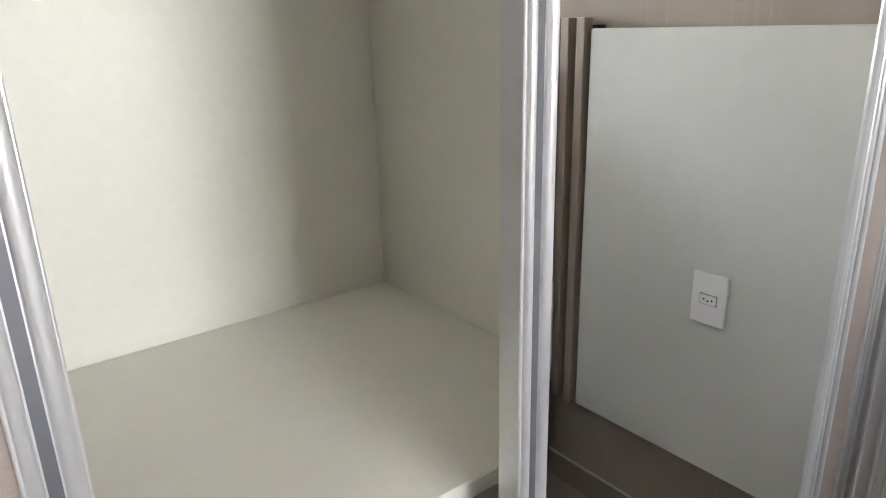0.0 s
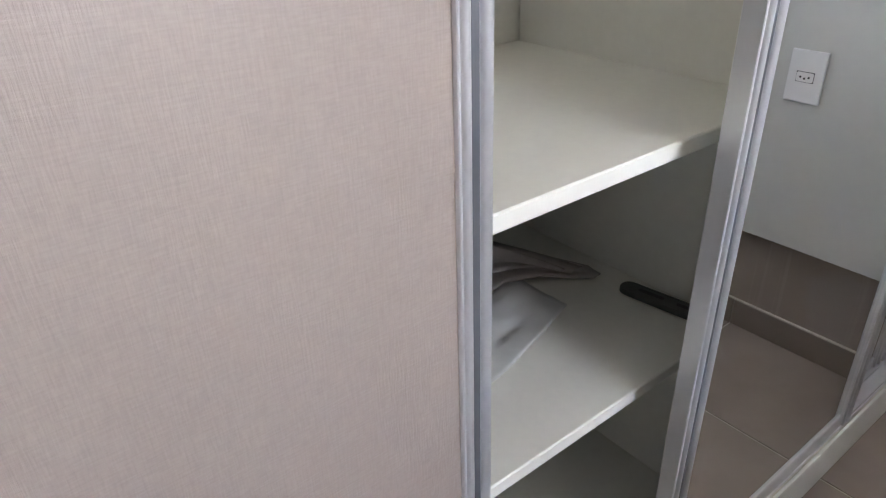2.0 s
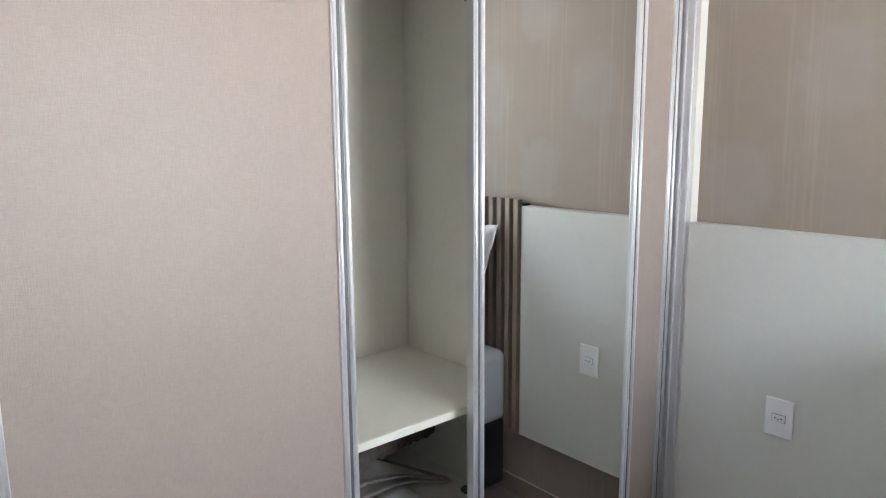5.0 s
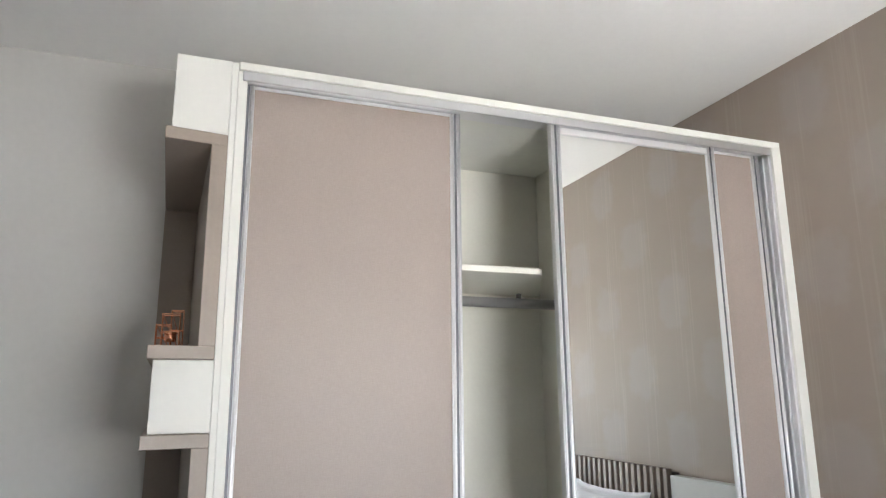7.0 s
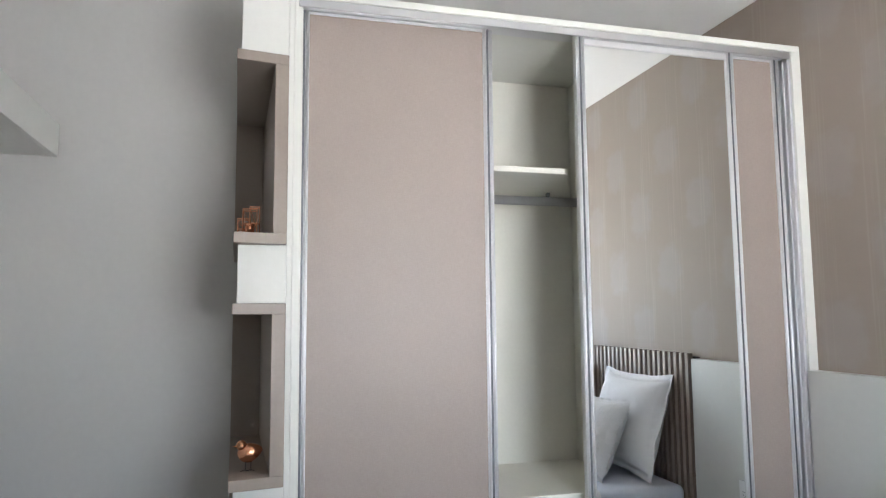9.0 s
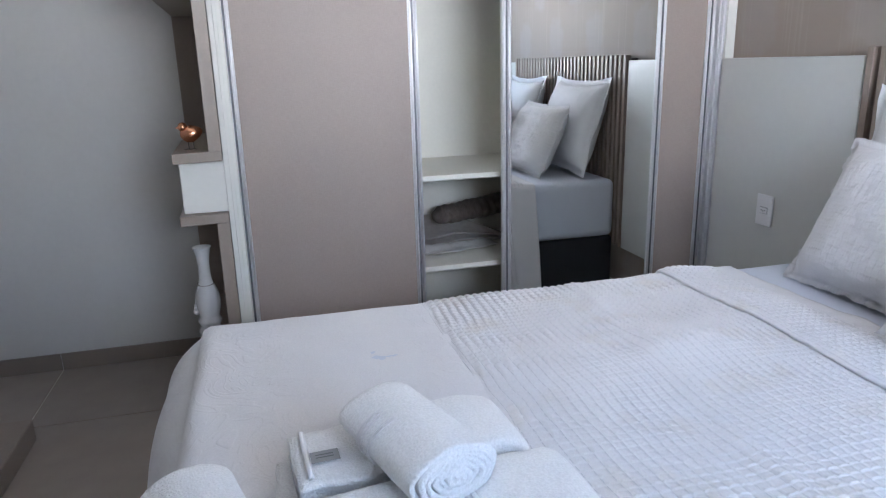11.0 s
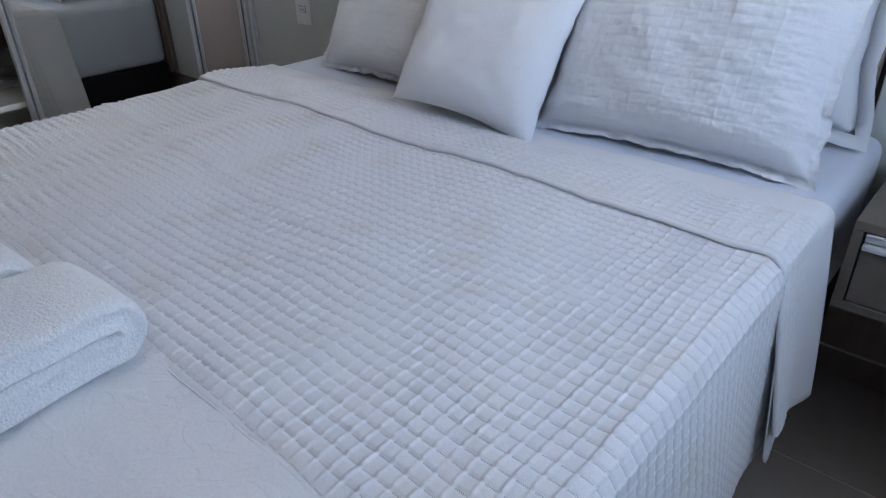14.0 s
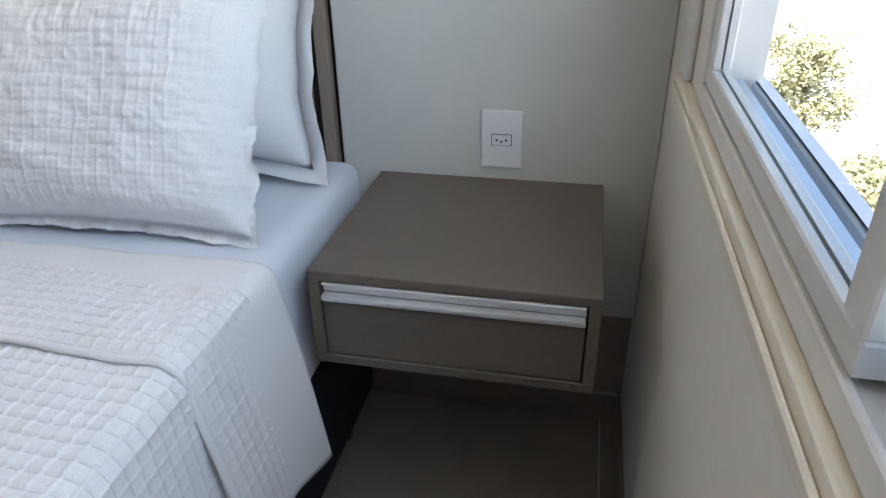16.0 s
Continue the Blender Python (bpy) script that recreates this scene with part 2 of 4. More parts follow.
M_copper = material("copper", (0.80, 0.38, 0.22), 0.22, 1.0, spread=0.08, grain=30, grain_amt=0.08)
M_ceramic = material("white_ceramic", (0.62, 0.61, 0.60), 0.15, spread=0.02)
M_bead = material("dark_beads", (0.10, 0.07, 0.05), 0.3, spread=0.1)
M_blanket = material("grey_brown_blanket", (0.13, 0.105, 0.09), 0.95, spread=0.1, grain=60, grain_amt=0.2, stretch=(1, 6, 1), bump=0.8, bump_scale=90)
M_cloth = material("beige_cloth", (0.40, 0.36, 0.33), 0.9, spread=0.1, grain=40, grain_amt=0.08, bump=0.4, bump_scale=60)
M_paper = material("white_plastic_sheet", (0.66, 0.65, 0.63), 0.35, spread=0.05, grain=20, grain_amt=0.06, bump=0.4, bump_scale=30)
M_leaf = material("yellow_green_leaf", (0.42, 0.40, 0.22), 0.6, spread=0.3, grain=6, grain_amt=0.3)
M_bark = material("bark", (0.12, 0.09, 0.06), 0.9, spread=0.2, grain=20, grain_amt=0.3, stretch=(1, 1, 0.2))
M_slab = material("white_roof_slab", (0.78, 0.76, 0.72), 0.7, spread=0.06, grain=8, grain_amt=0.05, rand=0.03)
M_ground = material("pale_paving", (0.50, 0.47, 0.42), 0.9, spread=0.1, grain=3, grain_amt=0.1)
M_glass = glass_material()
M_mirror = material("mirror_silver", (0.86, 0.88, 0.87), 0.0, 1.0, spread=0.0)

# ---------- builders ----------


def finish(name, bm, mat, parent=None, smooth=False):
    me = bpy.data.meshes.new(name)
    bm.to_mesh(me)
    bm.free()
    me.materials.append(mat)
    if smooth:
        me.polygons.foreach_set("use_smooth", [True] * len(me.polygons))
    ob = new(name, me)
    if parent:
        ob.parent = parent
        ob.matrix_parent_inverse = parent.matrix_world.inverted()
    return ob


def part(name, bm, mat, parent, label="", smooth=False):
    return tagged(finish(name, bm, mat, parent, smooth), label)


def root(name, at, label, category, group="", kind=""):
    e = new(name)
    e.location = at
    e.empty_display_size = 0.05
    bpy.context.view_layer.update()
    return tagged(e, label, category, group, kind)


def add_box(bm, a, b, bevel=0.0, seg=1):
    lo = [min(a[i], b[i]) for i in range(3)]
    hi = [max(a[i], b[i]) for i in range(3)]
    r = bmesh.ops.create_cube(bm, size=1)
    vs = r["verts"]
    for v in vs:
        v.co = Vector([lo[i] if v.co[i] < 0 else hi[i] for i in range(3)])
    if bevel:
        es = list({e for v in vs for e in v.link_edges})
        bmesh.ops.bevel(bm, geom=es, offset=bevel, segments=seg, affect="EDGES", profile=0.6)
    return bm


def box(a, b, bevel=0.002, seg=1):
    return add_box(bmesh.new(), a, b, bevel, seg)


def prism(poly, z0, z1, bevel=0.0):
    """A plan outline (x, y) raised from z0 to z1."""
    bm = bmesh.new()
    lo = [bm.verts.new((x, y, z0)) for x, y in poly]
    hi = [bm.verts.new((x, y, z1)) for x, y in poly]
    k = len(poly)
    bm.faces.new(lo[::-1])
    bm.faces.new(hi)
    for i in range(k):
        bm.faces.new((lo[i], lo[(i + 1) % k], hi[(i + 1) % k], hi[i]))
    bmesh.ops.recalc_face_normals(bm, faces=bm.faces)
    if bevel:
        bmesh.ops.bevel(bm, geom=bm.edges[:], offset=bevel, segments=1, affect="EDGES")
    return bm


def tube(bm, pts, r, seg=10, cap=True):
    """A round rod along points."""
    pts = [Vector(p) for p in pts]
    rings = []
    for i, p in enumerate(pts):
        d = (pts[min(i + 1, len(pts) - 1)] - pts[max(i - 1, 0)]).normalized()
        u = d.orthogonal().normalized() if abs(d.z) < 0.999 else Vector((1, 0, 0))
        v = d.cross(u)
        rr = r(i / max(1, len(pts) - 1)) if callable(r) else r
        rings.append([bm.verts.new(p + rr * (math.cos(a) * u + math.sin(a) * v)) for a in [2 * math.pi * k / seg for k in range(seg)]])
    for a, b in zip(rings, rings[1:]):
        for k in range(seg):
            bm.faces.new((a[k], a[(k + 1) % seg], b[(k + 1) % seg], b[k]))
    if cap:
        bm.faces.new(rings[0][::-1])
        bm.faces.new(rings[-1])
    bmesh.ops.recalc_face_normals(bm, faces=bm.faces)
    return bm


def lathe(profile, at, seg=32):
    bm = bmesh.new()
    rings = [[bm.verts.new((at[0] + r * math.cos(2 * math.pi * k / seg), at[1] + r * math.sin(2 * math.pi * k / seg), at[2] + z)) for k in range(seg)] for r, z in profile]
    for a, b in zip(rings, rings[1:]):
        for k in range(seg):
            bm.faces.new((a[k], a[(k + 1) % seg], b[(k + 1) % seg], b[k]))
    bm.faces.new(rings[0][::-1])
    bm.faces.new(rings[-1])
    bmesh.ops.recalc_face_normals(bm, faces=bm.faces)
    return bm


def grid(fn, nu, nv, uv=None):
    """A sheet of nu x nv quads: fn(u, v) gives a place, u and v in 0..1; uv: cloth coordinates kept with it."""
    bm = bmesh.new()
    rows = [[bm.verts.new(fn(i / nu, j / nv)) for j in range(nv + 1)] for i in range(nu + 1)]
    for i in range(nu):
        for j in range(nv):
            bm.faces.new((rows[i][j], rows[i + 1][j], rows[i + 1][j + 1], rows[i][j + 1]))
    if uv:
        lay = bm.loops.layers.uv.new("cloth")
        at = [[uv(i / nu, j / nv) for j in range(nv + 1)] for i in range(nu + 1)]
        place = {rows[i][j]: at[i][j] for i in range(nu + 1) for j in range(nv + 1)}
        for f in bm.faces:
            for lp in f.loops:
                lp[lay].uv = place[lp.vert]
    return bm


def shell(ob, t, offset=1.0):
    s = ob.modifiers.new("thickness", "SOLIDIFY")
    s.thickness, s.offset = t, offset
    return ob


def fbm(x, y, z=0.0):
    return noise.fractal(Vector((x, y, z)), 1.0, 2.0, 4)


# ---------- the room ----------
XW, XE, YN, YS, ZC = -0.75, 2.945, 0.0, -3.25, 2.90


def structure(name, bm, mat, label, category="wall"):
    return tagged(finish(name, bm, mat), label, category, kind="structure")


floor = structure("floor", box((XW - 0.15, YS - 0.15, -0.12), (XE + 0.072, YN + 0.15, -0.004), 0), M_grout, "taupe floor tiles with pale grout joints", "floor")
structure("ceiling", box((XW - 0.15, YS - 0.15, ZC), (XE + 0.072, YN + 0.15, ZC + 0.12), 0), M_ceiling, "smooth white painted ceiling", "ceiling")
structure("wall_west", box((XW - 0.15, YS - 0.15, -0.004), (XW, YN + 0.15, ZC), 0), M_paint, "light grey painted wall behind the wardrobe")
wall_n = structure("wall_north", box((XW, YN, -0.004), (XE + 0.072, YN + 0.15, ZC), 0), M_wallpaper, "beige striped wallpaper wall behind the headboard")
structure("wall_south", box((XW, YS - 0.15, -0.004), (XE + 0.072, YS, ZC), 0), M_paint, "light grey painted wall")

# window wall with its opening
WY0, WY1, WZ0, WZ1 = -1.64, -0.42, 0.945, 2.16
bm = bmesh.new()
add_box(bm, (XE, YS, -0.004), (XE + 0.072, YN, WZ0))
add_box(bm, (XE, YS, WZ1), (XE + 0.072, YN, ZC))
add_box(bm, (XE, YS, WZ0), (XE + 0.072, WY0, WZ1))
add_box(bm, (XE, WY1, WZ0), (XE + 0.072, YN, WZ1))
structure("wall_east", bm, M_winwall, "beige painted wall with a sliding window")

# window: outer frame with tracks, three sliding sashes
window = root("window_1", (XE, -1.3, WZ0), "white enamelled sliding window with a bright view", "window", kind="structure")
bm = bmesh.new()
add_box(bm, (XE + 0.004, WY0, WZ0), (XE + 0.066, WY1, WZ0 + 0.012))
add_box(bm, (XE + 0.004, WY0, WZ1 - 0.03), (XE + 0.066, WY1, WZ1))
add_box(bm, (XE + 0.004, WY0, WZ0 + 0.012), (XE + 0.066, WY0 + 0.03, WZ1 - 0.03))
add_box(bm, (XE + 0.004, WY1 - 0.022, WZ0 + 0.012), (XE + 0.066, WY1, WZ1 - 0.03))
part("window_frame", bm, M_winframe, window)
part("frame_lip", box((XE - 0.004, WY0, WZ0 - 0.008), (XE + 0.0035, WY1 + 0.004, WZ0 + 0.018), 0.002), M_winframe, window)
part("frame_lip", box((XE - 0.004, WY1 - 0.012, WZ0 + 0.0182), (XE + 0.0035, WY1 + 0.004, WZ1), 0.002), M_winframe, window)
part("track", box((XE + 0.0285, WY0 + 0.03, WZ0 + 0.0125), (XE + 0.044, WY1 - 0.022, WZ0 + 0.030), 0.001), M_track, window, "pale blue metal track")
part("track_rib", box((XE + 0.056, WY0 + 0.03, WZ0 + 0.0125), (XE + 0.065, WY1 - 0.022, WZ0 + 0.026), 0.002), M_track, window)
part("brush_seal", box((XE + 0.0245, WY0 + 0.03, WZ0 + 0.0125), (XE + 0.0282, WY1 - 0.022, WZ0 + 0.037), 0.001), M_brush, window, "dark brush seal")
part("brush_seal", box((XE + 0.0590, WY0 + 0.03, WZ0 + 0.0262), (XE + 0.0608, WY1 - 0.022, WZ0 + 0.0285), 0.0008), M_brush, window, "dark brush seal")


def sash(y0, y1, x, w, wz):
    z0, z1 = WZ0 + 0.0205, WZ1 - 0.035
    bm = bmesh.new()
    add_box(bm, (x, y0, z0), (x + 0.024, y1, z0 + wz), 0.002)
    add_box(bm, (x, y0, z1 - wz), (x + 0.024, y1, z1), 0.002)
    add_box(bm, (x, y0, z0 + wz), (x + 0.024, y0 + w, z1 - wz), 0.002)
    add_box(bm, (x, y1 - w, z0 + wz), (x + 0.024, y1, z1 - wz), 0.002)
    s = part("sash", bm, M_winframe, window)
    p = part("pane", box((x + 0.010, y0 + w, z0 + wz), (x + 0.014, y1 - w, z1 - wz), 0), M_glass, s)
    p.visible_shadow = False
    return s


sash(-1.030, -0.434, XE - 0.001, 0.034, 0.024)
mid = sash(-1.615, -1.000, XE + 0.036, 0.036, 0.030)
bm = bmesh.new()
bmesh.ops.create_cone(bm, cap_ends=True, segments=12, radius1=0.004, radius2=0.003, depth=0.003, matrix=pose(XE + 0.0355, -1.060, WZ0 + 0.036, 0, 90, 0))
part("screw", bm, M_alu, mid, "small steel screw")

# cream trim below and beside the window
bm = bmesh.new()
add_box(bm, (XE - 0.016, WY0 - 0.06, WZ0 - 0.050), (XE, -0.262, WZ0 - 0.0085), 0.004, 2)
add_box(bm, (XE - 0.022, WY0 - 0.06, WZ0 - 0.037), (XE - 0.0162, -0.27, WZ0 - 0.020), 0.002)
tagged(finish("trim", bm, M_trim), "cream painted moulding under the window", "trim", kind="structure")
bm = bmesh.new()
add_box(bm, (XE - 0.012, -0.325, WZ0 - 0.008), (XE, -0.268, 2.30), 0.004)
tagged(finish("trim", bm, M_winframe), "pale casing beside the window", "trim", kind="structure")

# ---------- wardrobe ----------
ward = root("wardrobe", (0, -1.0, 0), "built-in sliding-door wardrobe in taupe and white, half open", "wardrobe")
part("side_panel", box((-0.62, -2.0, 0.0), (-0.004, -1.975, 2.572)), M_white, ward)
part("side_panel", box((-0.62, -0.028, 0.0), (-0.004, -0.003, 2.572)), M_white, ward)
part("top_panel", box((-0.62, -2.0, 2.5725), (-0.004, -0.003, 2.598)), M_white, ward)
part("back_panel", box((-0.62, -1.974, 0.08), (-0.602, -0.029, 2.572), 0), M_inner, ward)
part("bottom_panel", box((-0.601, -1.974, 0.085), (-0.004, -0.029, 0.108), 0.001), M_inner, ward)
part("plinth", box((-0.03, -1.974, 0.0), (-0.006, -0.029, 0.0845), 0.001), M_white, ward)
part("face_frame", box((-0.0035, -2.0, 2.576), (0.012, -0.001, 2.600), 0.002), M_white, ward)
part("face_frame", box((-0.0035, -0.043, 0.0), (0.012, -0.001, 2.5755), 0.001), M_white, ward)
part("face_frame", box((-0.0035, -2.0015, 0.0), (0.002, -1.990, 2.5755), 0), M_white, ward)
part("base_rail", box((-0.0035, -1.9895, 0.0), (0.004, -0.0435, 0.104), 0.003, 2), M_white, ward, "white base rail")
part("divider", box((-0.600, -0.735, 0.1085), (-0.079, -0.715, 2.572), 0.001), M_inner, ward)
# tracks
t = part("top_track", box((-0.088, -1.9895, 2.5605), (0.006, -0.0435, 2.572), 0.001), M_alu, ward)
part("fascia", box((-0.002, -1.9895, 2.547), (0.007, -0.0435, 2.5755), 0.002), M_fascia, ward, "brushed aluminium fascia")
part("bottom_track", box((-0.078, -1.974, 0.1085), (-0.004, -0.0435, 0.113), 0.001), M_alu, ward)
for x in (-0.076, -0.0405, -0.010):
    part("track_rib", box((x, -1.974, 0.1132), (x + 0.003, -0.0435, 0.121), 0), M_alu, ward)
jamb = part("jamb", box((-0.092, -0.0435, 0.1215), (0.004, -0.0285, 2.546), 0.002), M_alu, ward)
for x in (-0.003, -0.030, -0.062):
    part("rib", box((x - 0.007, -0.0515, 0.1215), (x, -0.0437, 2.546), 0.0025, 2), M_alu, jamb)


def stile(parent, x, y0, y1, z0, z1, mat=M_alu):
    """A vertical aluminium profile with two rounded ribs, groove shade as a dark strip between, on a front at x."""
    w = y1 - y0
    s = part("stile", box((x - 0.026, y0, z0), (x, y1, z1), 0.001), mat, parent)
    for f, r in ((0.20, 0.13), (0.78, 0.17)):
        bm = bmesh.new()
        tube(bm, [(x, y0 + f * w, z0 + 0.001), (x, y0 + f * w, z1 - 0.001)], r * w, 12)
        part("rib", bm, mat, s, "", True)
    # no groove is cut: its shade is this dark strip
    part("groove_shade", box((x, y0 + 0.36 * w, z0), (x + 0.0008, y0 + 0.58 * w, z1), 0), M_gap_shade, s)
    return s


def sliding_door(name, x, y0, y1, panel_mat, label):
    z0, z1, w = 0.118, 2.558, 0.035
    d = part(name, box((x - 0.016, y0 + w, z0 + 0.03), (x - 0.006, y1 - w, z1 - 0.010), 0), panel_mat, ward, label)
    stile(d, x, y0, y0 + w, z0, z1)
    stile(d, x, y1 - w, y1, z0, z1)
    part("rail", box((x - 0.022, y0 + w, z1 - 0.0098), (x - 0.001, y1 - w, z1), 0.002), M_alu, d)
    part("rail", box((x - 0.022, y0 + w, z0), (x - 0.001, y1 - w, z0 + 0.0298), 0.002), M_alu, d)
    return d


sliding_door("door", -0.047, -1.986, -1.300, M_door, "taupe linen laminate sliding panel")
sliding_door("door", -0.047, -0.745, -0.056, M_door, "taupe linen laminate sliding panel")
md = sliding_door("mirror_door", -0.005, -0.988, -0.306, M_mirror, "mirrored sliding panel")
part("bead", box((-0.013, -0.9525, 2.520), (-0.003, -0.3415, 2.5445), 0.004, 2), M_alu, md, "stepped aluminium bead")

# interior shelves, hanging rod
part("shelf", prism([(-0.601, -1.974), (-0.115, -1.974), (-0.115, -0.990), (-0.124, -0.978), (-0.601, -0.7355)], 2.052, 2.074, 0.002), M_inner, ward)
part("shelf", box((-0.601, -1.974, 0.868), (-0.079, -0.7355, 0.890), 0.002), M_inner, ward)
part("shelf", box((-0.601, -1.974, 0.494), (-0.092, -0.7355, 0.516), 0.002), M_inner, ward)
bm = bmesh.new()
tube(bm, [(-0.29, -1.974, 1.977), (-0.29, -0.7355, 1.977)], 0.0135, 16)
for v in bm.verts:
    v.co.z = 1.977 + (v.co.z - 1.977) * 1.35
rod = part("hanging_rod", bm, M_rod, ward, "brushed aluminium hanging rod", True)
part("rod_clip", box((-0.300, -0.992, 1.994), (-0.280, -0.980, 2.012), 0.002), M_bracket, rod, "small dark rod clip")
part("rod_bracket", box((-0.312, -0.742, 1.955), (-0.268, -0.736, 2.02), 0.003), M_bracket, rod)

# ---------- end unit with niches ----------
unit = root("niche_unit", (-0.3, -2.1, 0), "white end unit with three open taupe niches", "shelf unit")


def quad_plan(x_back, front_l, front_r, y_br, y_bl):
    return [(x_back, y_bl), (front_l[0], front_l[1]), (front_r[0], front_r[1]), (x_back, y_br)]


def niche(z0, z1, thick=0.034):
    """An open box of taupe board, turned a little: top, base, one side and a back."""
    fl, fr = (0.056, -2.180), (0.030, -2.020)
    top = quad_plan(-0.735, fl, fr, -2.052, -2.205)
    n = part("niche_top", prism(top, z1 - thick, z1, 0.0015), M_taupe, unit)
    part("niche_base", prism(top, z0, z0 + thick, 0.0015), M_taupe, unit)
    part("niche_side", prism([(-0.735, -2.092), (0.0375, -2.062), (0.030, -2.020), (-0.735, -2.052)], z0 + thick + 0.0002, z1 - thick - 0.0002, 0.001), M_taupe, unit)
    part("niche_back", prism([(-0.735, -2.205), (-0.722, -2.205), (-0.722, -2.0925), (-0.735, -2.0925)], z0 + thick + 0.0002, z1 - thick - 0.0002), M_taupe, unit)


NZ = ((1.752, 2.365), (1.010, 1.567), (0.26, 0.828))
for a, b in NZ:
    niche(a, b)
part("end_post", prism([(-0.735, -2.051), (-0.02, -2.019), (0.0, -2.019), (0.0, -2.002), (-0.735, -2.002)], 0, 2.600, 0.001), M_white, unit)
for a, b in ((2.3655, 2.602), (1.5675, 1.7515), (0.8285, 1.0095), (0.0, 0.2595)):
    part("filler_block", prism([(-0.735, -2.172), (0.0, -2.168), (0.0, -2.0195), (-0.735, -2.052)], a, b, 0.0015), M_white, unit)

# ---------- headboard ----------
hb = root("headboard", (1.5, -0.03, 0.3), "white headboard wall panel with a brown slatted middle", "headboard")
ZP = 1.302
SX0, SX1 = 0.705, 2.300
part("panel", box((0.0135, -0.054, 0.318), (SX0 - 0.001, -0.001, ZP), 0.002), M_panel, hb)
part("panel", box((SX1 + 0.001, -0.054, 0.340), (XE - 0.001, -0.001, ZP), 0.002), M_panel, hb)
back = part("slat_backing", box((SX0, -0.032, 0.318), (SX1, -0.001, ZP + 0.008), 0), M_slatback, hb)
sw = 0.0475
ns = int((SX1 - SX0) / sw)
sm = None
for i in range(ns):
    x = SX0 + (i + 0.5) * (SX1 - SX0) / ns
    if sm is None:
        o = part("slat", box((-0.0125, -0.030, 0), (0.0125, 0, ZP + 0.026 - 0.318), 0.0015), M_slat, back)
        sm = o.data
    else:
        o = new("slat", sm)
        o.parent = back
    o.matrix_parent_inverse = Matrix()
    o.location = (x, -0.0325, 0.318)


def socket(x, z, y=-0.0545):
    s = root("wall_socket", (x, y, z), "white plastic wall socket plate on the headboard panel", "socket", "wall sockets")
    part("plate", box((x - 0.041, y - 0.008, z - 0.059), (x + 0.041, y, z + 0.059), 0.003, 2), M_plastic, s)
    # dark rim on the plate in place of the outlet's recess shade
    part("module_gap_shade", box((x - 0.0205, y - 0.0086, z - 0.012), (x + 0.0205, y - 0.0081, z + 0.012), 0), M_gap_shade, s, "dark rim painted as the shade round the outlet")
    m = part("outlet", box((x - 0.019, y - 0.0105, z - 0.0105), (x + 0.019, y - 0.0087, z + 0.0105), 0.002), M_plastic, s)
    bm = bmesh.new()
    for dx, dz in ((-0.0095, 0.0), (0, -0.003), (0.0095, 0.0)):
        bmesh.ops.create_cone(bm, cap_ends=True, segments=12, radius1=0.0024, radius2=0.0024, depth=0.001, matrix=pose(x + dx, y - 0.0107, z + dz, 90, 0, 0))
    part("pin_holes", bm, M_black, m, "dark pin holes")
    return s


socket(0.342, 0.741)
socket(2.640, 0.741)

# small hook on the slats
hk = root("hook", (1.747, -0.063, 1.13), "small white plastic hook on the slatted headboard", "hook")
part("plate", box((1.737, -0.0665, 1.105), (1.757, -0.063, 1.165), 0.0015), M_plastic, hk)
part("peg", tube(bmesh.new(), [(1.747, -0.0665, 1.115), (1.747, -0.078, 1.108), (1.747, -0.086, 1.114), (1.747, -0.088, 1.126)], 0.004, 8), M_plastic, hk, "", True)

# ---------- nightstand ----------
nx0, nx1, ny0, ny1, nz0, nz1 = 2.383, 2.847, -0.482, -0.0545, 0.474, 0.655
nst = root("nightstand", (2.61, -0.05, nz0), "floating grey-brown laminate nightstand with one drawer", "nightstand")
b = 0.018
part("top_board", box((nx0, ny0, nz1 - b), (nx1, ny1, nz1), 0.0015), M_night, nst)
part("bottom_board", box((nx0, ny0, nz0), (nx1, ny1, nz0 + b), 0.0015), M_night, nst)
part("side_board", box((nx0, ny0, nz0 + b + 0.0002), (nx0 + b, ny1, nz1 - b - 0.0002), 0.001), M_night, nst)
part("side_board", box((nx1 - b, ny0, nz0 + b + 0.0002), (nx1, ny1, nz1 - b - 0.0002), 0.001), M_night, nst)
part("back_board", box((nx0 + b, ny1 - 0.012, nz0 + b), (nx1 - b, ny1 - 0.001, nz1 - b), 0), M_night, nst)
dr = part("drawer_front", box((nx0 + b + 0.003, ny0 + 0.002, nz0 + b + 0.003), (nx1 - b - 0.003, ny0 + 0.020, nz1 - b - 0.034), 0.001), M_night, nst)
bm = bmesh.new()
hx0, hx1, hz = nx0 + b + 0.003, nx1 - b - 0.003, nz1 - b - 0.034
add_box(bm, (hx0, ny0 - 0.006, hz), (hx1, ny0 + 0.012, hz + 0.010), 0.003, 2)
add_box(bm, (hx0, ny0 + 0.010, hz + 0.0102), (hx1, ny0 + 0.018, hz + 0.029), 0.001)
add_box(bm, (hx0, ny0 + 0.001, hz + 0.0245), (hx1, ny0 + 0.0098, hz + 0.031), 0.002)
part("handle", bm, M_alu, dr, "full-width aluminium handle profile")

# ---------- bed ----------
BX0, BX1, BY0, BY1, BZ = 0.765, 2.345, -2.065, -0.065, 0.685
bed = root("bed", (1.58, -1.05, 0), "double bed with a dark navy base and white mattress", "bed")
part("base", box((BX0 + 0.01, BY0 + 0.02, 0.075), (BX1 - 0.01, BY1, 0.370), 0.02, 3), M_boxspring, bed, "dark navy upholstered base")
part("mattress", box((BX0, BY0, 0.3705), (BX1, BY1, BZ), 0.045, 5), M_sheet, bed, "mattress in a pale fitted sheet", True)
